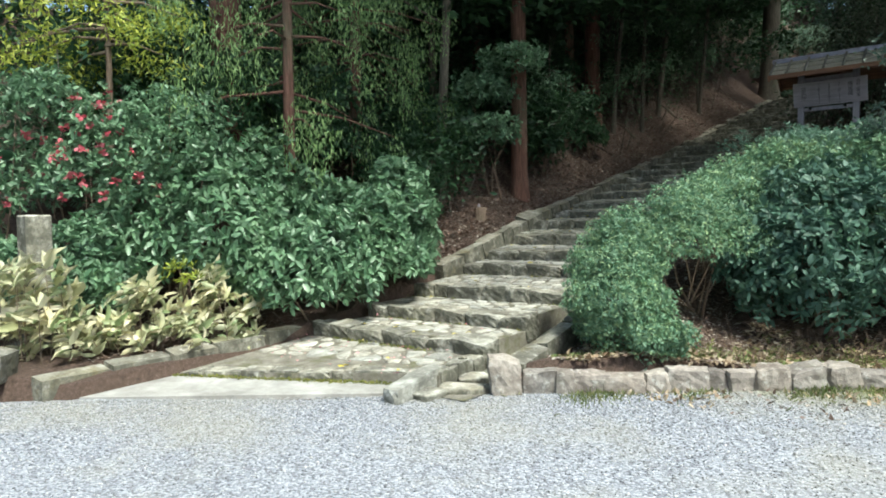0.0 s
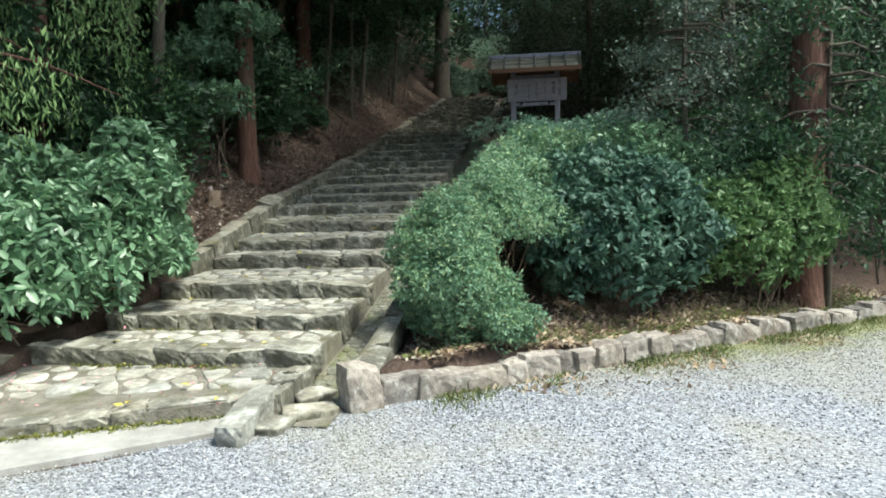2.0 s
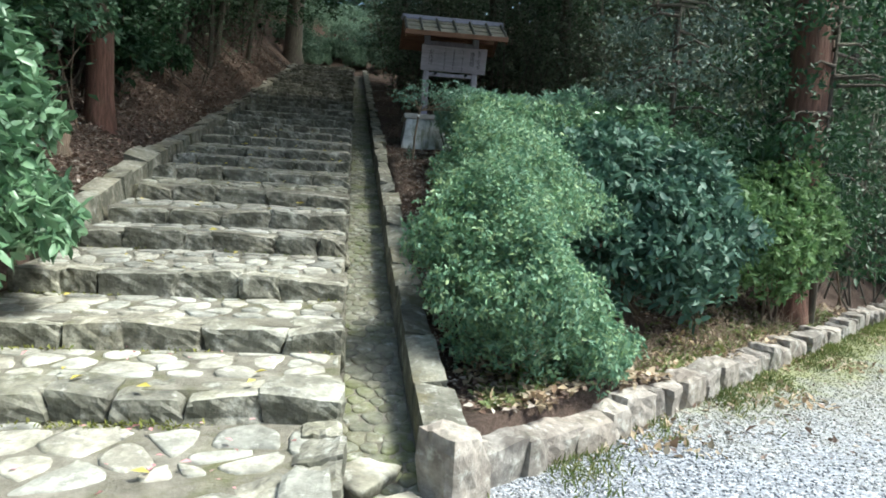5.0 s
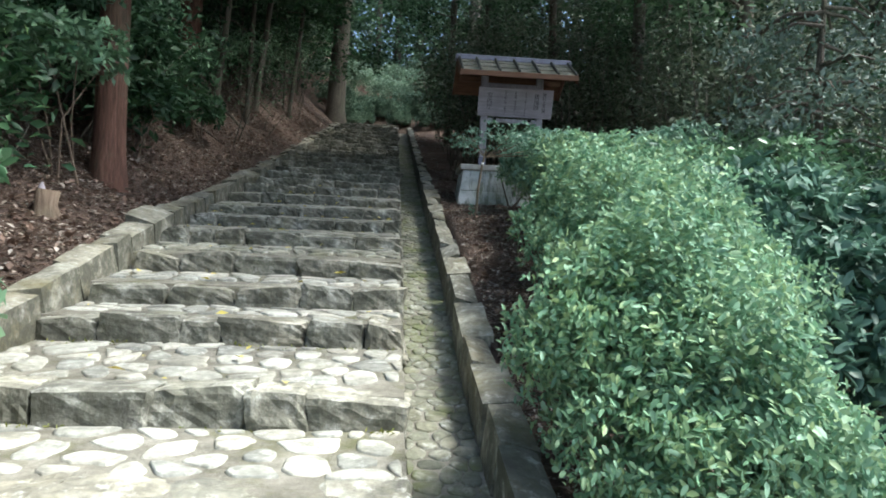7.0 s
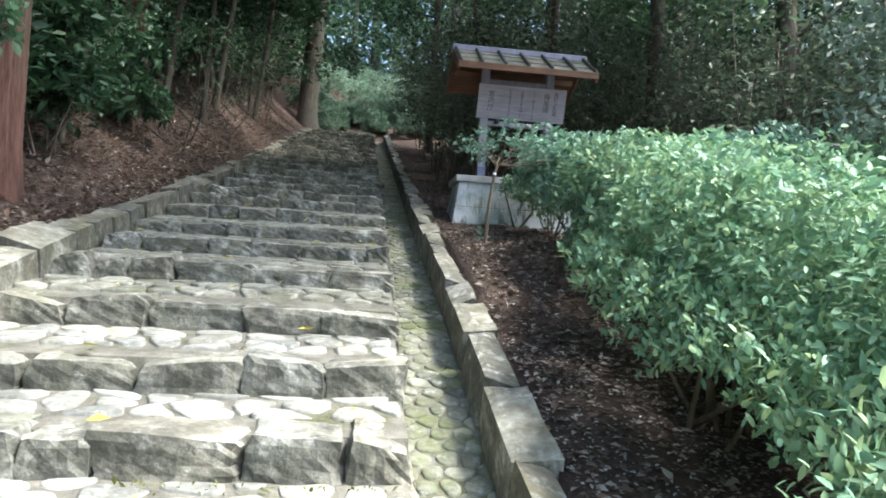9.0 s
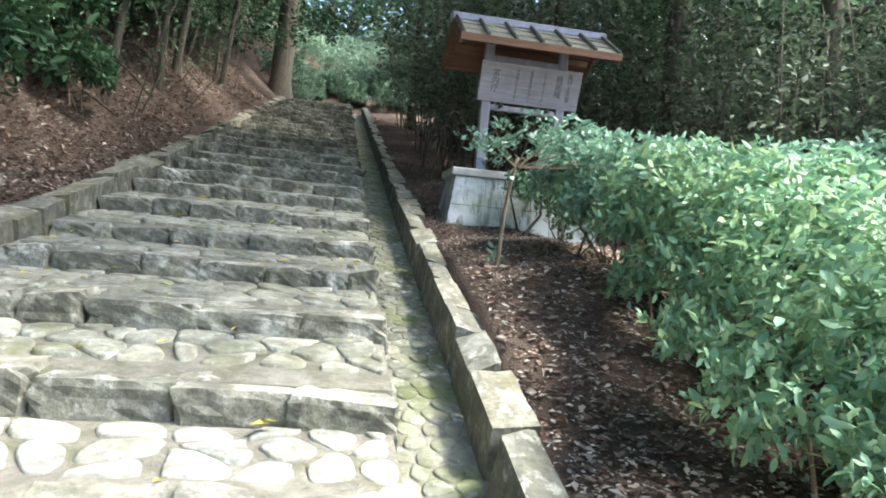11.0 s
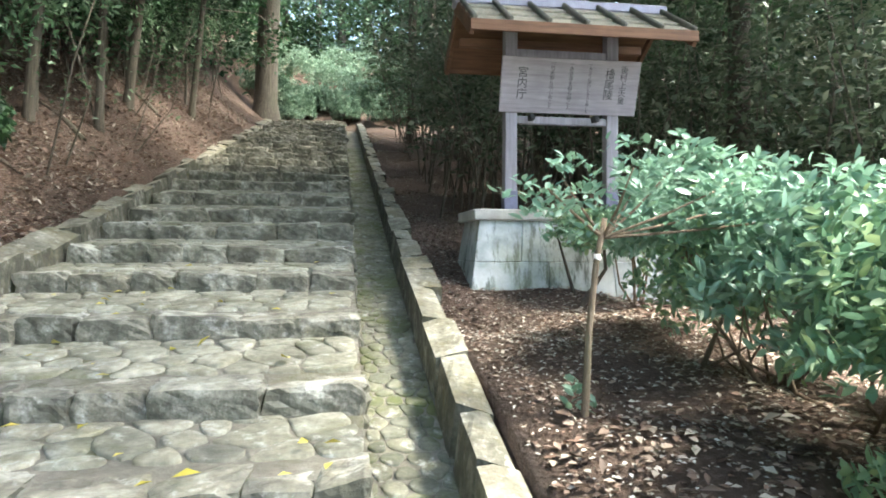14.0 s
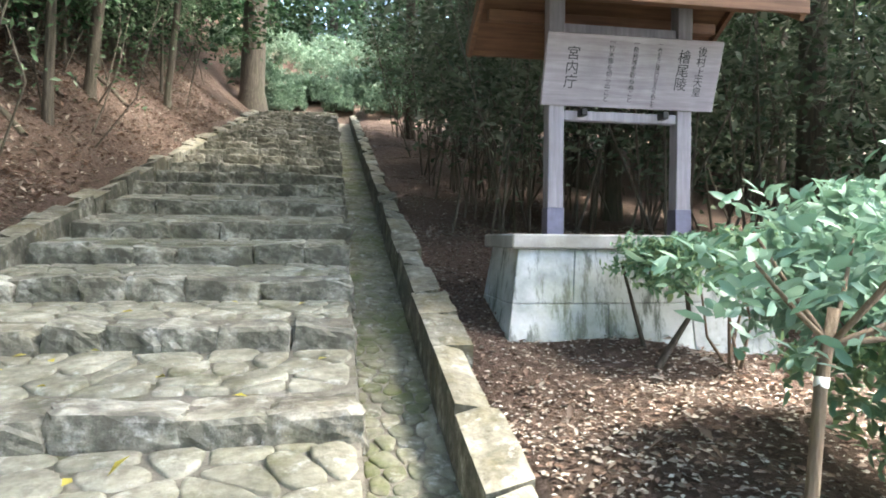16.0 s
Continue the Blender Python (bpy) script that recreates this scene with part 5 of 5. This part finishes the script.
scatter("fallen_leaves", "brown fallen leaves carpeting the banks", 1, [((-11.5, -6.12, 9.0, 20.0), 38000), ((-11, -6.12, 20, 36), 24000), ((-2.38, 2.5, 6.2, 14.0), 20000), ((-2.38, 1.0, 14, 20), 16000), ((-2.38, 0, 20, 34), 7000)], 0.04, LEAF_LITTER, land)
scatter("wall_litter", "dry brown leaves gathered along the wall and stairs", 1, [((-2.3, 0.5, 6.0, 7.7), 1500), ((0.2, 2.6, 7.7, 9.6), 1600), ((2.2, 5.2, 9.2, 11.6), 1600), ((-1.5, 1.0, 6.3, 8.4), 900), ((-2.36, 0.4, 9.0, 13.2), 3800), ((-8.6, -6.14, 9.5, 20), 4500)], 0.06, LEAF_LITTER, land, 0.02)
scatter("pale_chips", "pale wood chips and bleached leaves on the soil", 1, [((-2.38, -0.6, 11.0, 16.3), 2200), ((-8.5, -6.12, 10, 18), 1600), ((-2.38, -1.0, 6.8, 11), 1800)], 0.03, LEAF_CHIP, land)
tz = np.vectorize(tread_z)
scatter("fallen_yellow_leaves", "yellow leaves fallen on the stone steps", 1, [((-5.6, -3.2, 4.9, 10), 22), ((-5.6, -3.2, 10, 17), 60)], 0.08, LEAF_FALLEN_YELLOW, tz, 0.03)


# ---- plants at the foot of the bank, and the wooded edge beside it ----
def g2(x, y, dz):
    return (x, y, g(x, y) + dz)


CAMELLIA = [(*g2(-8.9, 4.6, 1.9), 1.1, 1.0, 1.1), (*g2(-9.9, 4.2, 1.5), 1.0, 1.0, 1.2), (*g2(-8.2, 5.2, 2.4), 0.9, 0.9, 0.8), (*g2(-9.6, 4.0, 2.9), 0.8, 0.7, 0.6)]
_p, _n = shell(CAMELLIA, 500, -0.3)
_k = np.where((_n[:, 1] < 0.2) & (_n[:, 0] > -0.5))[0][:60]
shrub("camellia", "dark camellia bush dotted with red flowers", CAMELLIA, 2300, 0.10, LEAF_GLOSSY, 6, 0.42, extra=[("flower", _p[_k] + 0.06 * _n[_k], _n[_k], 0.075, LEAF_RED, "red flower")])
shrub("laurel_shrub", "dark glossy shrub beside the stone post", [(*g2(-9.2, 3.4, 0.6), 0.8, 0.7, 0.7), (*g2(-8.2, 3.9, 0.7), 0.8, 0.7, 0.8), (*g2(-10.4, 3.0, 0.7), 0.9, 0.8, 0.9)], 2200, 0.12, LEAF_GLOSSY, 6, 0.4, LG)
shrub("evergreen_shrub", "tall dark evergreen screen behind the glossy shrubs", [(*g2(-9.0, 7.0, 1.6), 1.2, 1.0, 1.5), (*g2(-10.6, 6.0, 1.6), 1.4, 1.2, 1.6), (*g2(-8.6, 8.6, 1.4), 1.1, 1.0, 1.3)], 2400, 0.14, LEAF_DARK, 6, 0.42, rich=False)
shrub("evergreen_shrub", "dark evergreen shrub around the pale stump", [(*g2(-8.0, 10.0, 0.8), 0.9, 0.8, 0.9), (*g2(-8.3, 12.2, 0.9), 0.8, 0.8, 1.0)], 1500, 0.12, LEAF_DARK, 6, 0.42, rich=False)


def hanging_tree(name, label, x, y, h, d, bark, leaf, clusters, length, spread, z_lo, z_hi, wide, category="tree", hang=1.0):
    """A tree whose drooping sprays hang at eye height and above."""
    base = np.array([x, y, g(x, y)])
    ob = thing(name, tuple(base), label, category)
    part("trunk", tube_mesh("trunk", [tube([(0, 0, -0.1), (0.02, 0, h * 0.3), (0, 0.04, h * 0.6), (0.05, 0, h)], [d * 0.55, d * 0.48, d * 0.4, d * 0.15], 10, 0.03, 0.3)], bark), ob)
    pos, dirs = [], []
    for k in range(clusters):
        a = rng.uniform(0, 6.28)
        r = spread * math.sqrt(rng.random())
        z = rng.uniform(z_lo, z_hi)
        e = np.array([math.cos(a) * r, math.sin(a) * r, z])
        s = np.array([0, 0, z + 0.25 * r])
        if k < 40:
            part("limb", tube_mesh("limb", [tube([s, (s + e) / 2 + (0, 0, 0.1), e], [0.03, 0.018, 0.006], 5)], bark), ob)
        m = 110
        f = rng.random((m, 1))
        c = e + rng.normal(0, 0.12 + 0.10 * (1 - hang), (m, 3)) * np.array([1.15, 1.15, 0.35 + 0.65 * hang]) + np.array([0, 0, -0.75 * hang]) * f
        pos.append(c)
        dirs.append(rng.normal(0, 0.35 + 0.5 * (1 - hang), (m, 3)) + np.array([0, 0, -hang]))
    co, tr = leaves(np.vstack(pos), np.vstack(dirs), length * rng.uniform(0.6, 1.3, clusters * 110), wide=wide, rich=False, upright=0.1)
    part("crown", tri_mesh("crown", co, tr, leaf), ob)


hanging_tree("cypress", "cypress with drooping feathery green sprays", -7.6, 7.0, 8.0, 0.2, BARK_RED, LEAF_CYPRESS, 80, 0.10, 2.1, 2.3, 6.0, 0.2)
hanging_tree("cypress", "slender cypress with drooping green sprays", -8.6, 9.6, 9.0, 0.24, BARK_RED, LEAF_CYPRESS, 80, 0.10, 2.0, 2.0, 6.5, 0.2)
hanging_tree("maple", "young tree with bright yellow-green leaves", -9.4, 4.9, 5.4, 0.12, TWIG, LEAF_YELLOW, 26, 0.11, 1.7, 3.3, 4.6, 0.3, hang=0.3)
hanging_tree("small_tree", "small tree with greyish green leaves beside a cedar", 1.3, 11.0, 4.6, 0.10, BARK_DARK, LEAF_SILVER, 30, 0.085, 0.85, 1.6, 4.4, 0.45, hang=0.15)


def yellow_shoots():
    for x, y, dz in ((-7.05, 4.75, 1.05), (-6.75, 4.7, 0.95)):
        base = np.array([x, y, g(x, y)])
        ob = thing("fern_shoot", tuple(base), "bright yellow-green shoot among dark glossy leaves", "shoot", "yellow-green shoots")
        part("stem", tube_mesh("stem", [tube([(0, 0, -0.05), (0, -0.05, dz * 0.6), (0.0, -0.1, dz)], [0.008, 0.006, 0.004], 5)], TWIG), ob)
        tips = np.array([(rng.normal(0, 0.12), -0.1 + rng.normal(0, 0.05), dz + rng.normal(0, 0.03)) for _ in range(9)])
        co, tr = whorls(tips, np.tile((0, -0.5, 0.8), (9, 1)), 6, 0.11, wide=0.25)
        part("leaves", tri_mesh("leaves", co, tr, LEAF_YELLOW), ob)


yellow_shoots()


def stone_post():
    x, y = -7.85, 3.2
    z = g(x, y)
    ob = thing("stone_post", (x, y, z), "square grey granite post standing on the bank", "stone post")
    bm = box_bm((0.3, 0.3, 1.75), (0, 0, 0.8), 0.02)
    part("shaft", from_bm("shaft", bm, STEP_STONE), ob)
    part("foot", from_bm("foot", box_bm((0.46, 0.46, 0.2), (0, 0, 0.0), 0.02), STEP_STONE), ob)


stone_post()


def stump():
    x, y = -6.84, 11.56
    ob = thing("tree_stump", (x, y, g(x, y)), "short pale splintered tree stump among brown leaves", "stump")
    part("stump_body", tube_mesh("stump_body", [tube([(0, 0, -0.1), (0, 0, 0.1), (0.02, 0, 0.26)], [0.15, 0.12, 0.11], 12, 0.08, 0.3)], TWIG), ob)
    part("splinter", tube_mesh("splinter", [tube([(-0.05, 0, 0.2), (-0.06, 0, 0.29), (-0.05, 0, 0.34)], [0.05, 0.035, 0.01], 6, 0.1)], BOARD_WOOD), ob, "pale splinter of bare wood")


stump()


def verge():
    n = 9000
    x = rng.uniform(-2.4, 7.0, n)
    off = -np.abs(rng.normal(0.02, 0.28, n)) - 0.02
    keep = np.sin(3.1 * x) + np.sin(7.3 * x + 1) + rng.normal(0, 0.7, n) + 0.25 * x > 0.3
    x, off = x[keep], off[keep]
    p = np.stack([x, edge_y(x) + off, np.full(len(x), -0.105)], 1)
    d = rng.normal(0, 0.5, p.shape) + np.array([0, 0, 0.8])
    co, tr = leaves(p, d, 0.07 * rng.uniform(0.5, 1.3, len(p)), wide=0.14, rich=False)
    tagged(new("grass_verge", tri_mesh("grass_verge", co, tr, GRASS)), "short patchy grass along the foot of the wall", "grass", kind="stuff")
    m = 1500
    x = rng.uniform(-2.2, 4.0, m)
    y = edge_y(x) + 0.35 + np.abs(rng.normal(0, 0.35, m))
    p = np.stack([x, y, land(x, y)], 1)
    co, tr = whorls(p, np.tile((0, -0.2, 1.0), (m, 1)), 5, 0.07, wide=0.3)
    tagged(new("low_weeds", tri_mesh("low_weeds", co, tr, GRASS)), "low green weeds on the soil above the wall", "weeds", kind="stuff")


verge()
scatter("fallen_leaves_on_gravel", "brown fallen leaves on soil and gravel edge", 1, [((-2.2, 0.5, 6.3, 8.2), 1500), ((-9.5, -6.4, 3.2, 6.5), 3500)], 0.06, LEAF_LITTER, land)

shrub("young_shrub", "small thin shrub with dark leaves before the plinth", [(-0.85, 15.85, g(-0.85, 15.85) + 0.62, 0.42, 0.3, 0.2), (-0.55, 15.8, g(-0.55, 15.8) + 0.72, 0.4, 0.3, 0.2)], 260, 0.075, LEAF_HEDGE, 6, 0.42, low=-0.6, stem_count=5, r0=0.016)
shrub("bank_shrub", "drooping broad-leaved evergreen on the leafy bank", [(-7.3, 14.9, g(-7.3, 14.9) + 0.9, 0.6, 0.6, 0.45), (-7.6, 15.3, g(-7.6, 15.3) + 1.7, 0.7, 0.7, 0.5)], 620, 0.13, LEAF_DARK, 6, 0.4, "shrubs of the bank", stem_count=5)
shrub("bank_shrub", "drooping broad-leaved evergreen before a cedar trunk", [(-7.2, 12.6, g(-7.2, 12.6) + 1.5, 0.6, 0.6, 0.5), (-7.7, 12.9, g(-7.7, 12.9) + 2.3, 0.8, 0.7, 0.5), (-6.9, 13.0, g(-6.9, 13.0) + 3.2, 0.8, 0.6, 0.5)], 800, 0.12, LEAF_GLOSSY, 6, 0.4, "shrubs of the bank", stem_count=5)
shrub("bank_shrub", "small dark evergreen on the leafy bank", [(-7.1, 17.6, g(-7.1, 17.6) + 0.6, 0.45, 0.45, 0.4), (-7.5, 18.1, g(-7.5, 18.1) + 1.1, 0.5, 0.5, 0.4)], 380, 0.12, LEAF_DARK, 6, 0.4, "shrubs of the bank", stem_count=4)
hanging_tree("small_tree", "small dark-leaved tree beside the leaning cedar", 3.05, 10.15, 4.6, 0.09, BARK_DARK, LEAF_DARK, 60, 0.11, 1.15, 0.9, 4.4, 0.42, hang=0.3)

scatter("fallen_petals", "pink petals fallen on the paving", 1, [((-5.9, -3.3, 4.9, 6.0), 60), ((-5.7, -3.3, 6.3, 7.0), 14)], 0.04, LEAF_PETAL, tz, 0.03)


def moss():
    pos = []
    for y, n in ((6.0, 900), (7.0, 260), (8.05, 200), (9.35, 160)):
        x = rng.uniform(-5.9, -3.15, n)
        keep = np.sin(2.3 * x + y) + np.sin(5.7 * x) + rng.normal(0, 0.5, n) > 0.1
        x = x[keep]
        yy = y - np.abs(rng.normal(0, 0.03, len(x)))
        pos.append(np.stack([x, yy, tz(x, yy - 0.02)], 1))
    x = rng.uniform(-6.0, -3.5, 1300)
    yy = front_y(x) - np.abs(rng.normal(0.01, 0.035, len(x)))
    pos.append(np.stack([x, yy, np.full(len(x), -0.06)], 1))
    p = np.vstack(pos)
    d = rng.normal(0, 0.7, p.shape) + np.array([0, -0.2, 0.6])
    co, tr = leaves(p, d, 0.035 * rng.uniform(0.5, 1.3, len(p)), wide=0.4, rich=False)
    tagged(new("moss", tri_mesh("moss", co, tr, LEAF_MOSS)), "yellow-green moss along the foot of the risers", "moss", kind="stuff")


moss()

scatter("dry_leaves", "large dry leaves lying on the bank", 1, [((-9.5, -6.15, 9.5, 21), 7000), ((-9, -6.15, 21, 33), 5000), ((-2.35, 0.5, 6.5, 19), 500)], 0.085, LEAF_LITTER, land, 0.03, 0.45)

shrub("evergreen_shrub", "dark evergreen shrub with drooping leaves on the bank", [(*g2(-7.9, 16.9, 1.1), 0.7, 0.6, 0.5), (*g2(-8.5, 17.8, 1.5), 0.9, 0.7, 0.6), (*g2(-7.6, 18.0, 0.6), 0.5, 0.5, 0.35)], 900, 0.11, LEAF_DARK, 6, 0.42, rich=False, low=-0.6)
shrub("evergreen_shrub", "dark evergreen shrub between slender trunks", [(*g2(-9.0, 20.6, 1.4), 1.0, 0.9, 0.9), (*g2(-8.6, 22.6, 1.3), 0.9, 0.9, 0.8), (*g2(-9.6, 24.5, 1.5), 1.1, 1.0, 1.0)], 1000, 0.12, LEAF_DARK, 6, 0.42, rich=False, low=-0.5)


def bank_roots():
    for x, y, l in ((-6.9, 20.6, 0.9), (-7.3, 22.8, 1.1), (-7.0, 25.0, 1.2), (-7.6, 18.4, 0.8)):
        z = g(x, y)
        ob = thing("surface_root", (x, y, z), "gnarled tree root lying across the bank", "root", "roots on the bank")
        pts = [(t * l, 0.12 * math.sin(4 * t + x), g(x + t * l, y + 0.12 * math.sin(4 * t + x)) - z + 0.02) for t in (0, 0.3, 0.6, 1.0)] if x + l < -6.2 else [(-t * l, 0.12 * math.sin(4 * t + x), g(x - t * l, y + 0.12 * math.sin(4 * t + x)) - z + 0.02) for t in (0, 0.3, 0.6, 1.0)]
        part("root_wood", tube_mesh("root_wood", [tube(pts, [0.05, 0.04, 0.03, 0.012], 7, 0.1)], BARK_DARK), ob)


bank_roots()

# drooping young trees on the leafy bank
for x, y, k in ((-7.5, 15.9, 9), (-7.5, 20.4, 11), (-7.9, 24.4, 13), (-7.3, 28.6, 11)):
    hanging_tree("small_tree", "thin drooping evergreen sapling on the leafy bank", x, y, 3.6, 0.07, BARK_GREY, LEAF_GLOSSY, k, 0.12, 0.9, 1.1, 3.6, 0.36, hang=0.45)

scatter("dead_leaves", "pale tan dead leaves heaped above the retaining wall", 1, [((-2.2, -0.6, 6.05, 7.4), 1500), ((-0.8, 1.0, 7.0, 8.6), 2100), ((0.8, 2.6, 8.2, 9.9), 2100), ((2.4, 4.6, 9.5, 11.4), 1500)], 0.075, LEAF_DEAD, land, 0.02, 0.5)


def dry_stalks():
    n = 420
    x = rng.uniform(-1.6, 3.6, n)
    y = edge_y(x) + 0.3 + np.abs(rng.normal(0.25, 0.35, n))
    pieces = []
    for px, py in zip(x, y):
        z = g(px, py)
        d = rng.normal(0, 0.10, 2)
        h = rng.uniform(0.08, 0.32)
        pieces.append(tube([(px, py, z - 0.02), (px + d[0] * 0.4, py + d[1] * 0.4, z + h * 0.6), (px + d[0], py + d[1], z + h)], [0.004, 0.003, 0.002], 3))
    tagged(new("dry_stalks", tube_mesh("dry_stalks", pieces, TWIG)), "thin dry weed stalks on the soil above the wall", "dry stalks", kind="stuff")


dry_stalks()
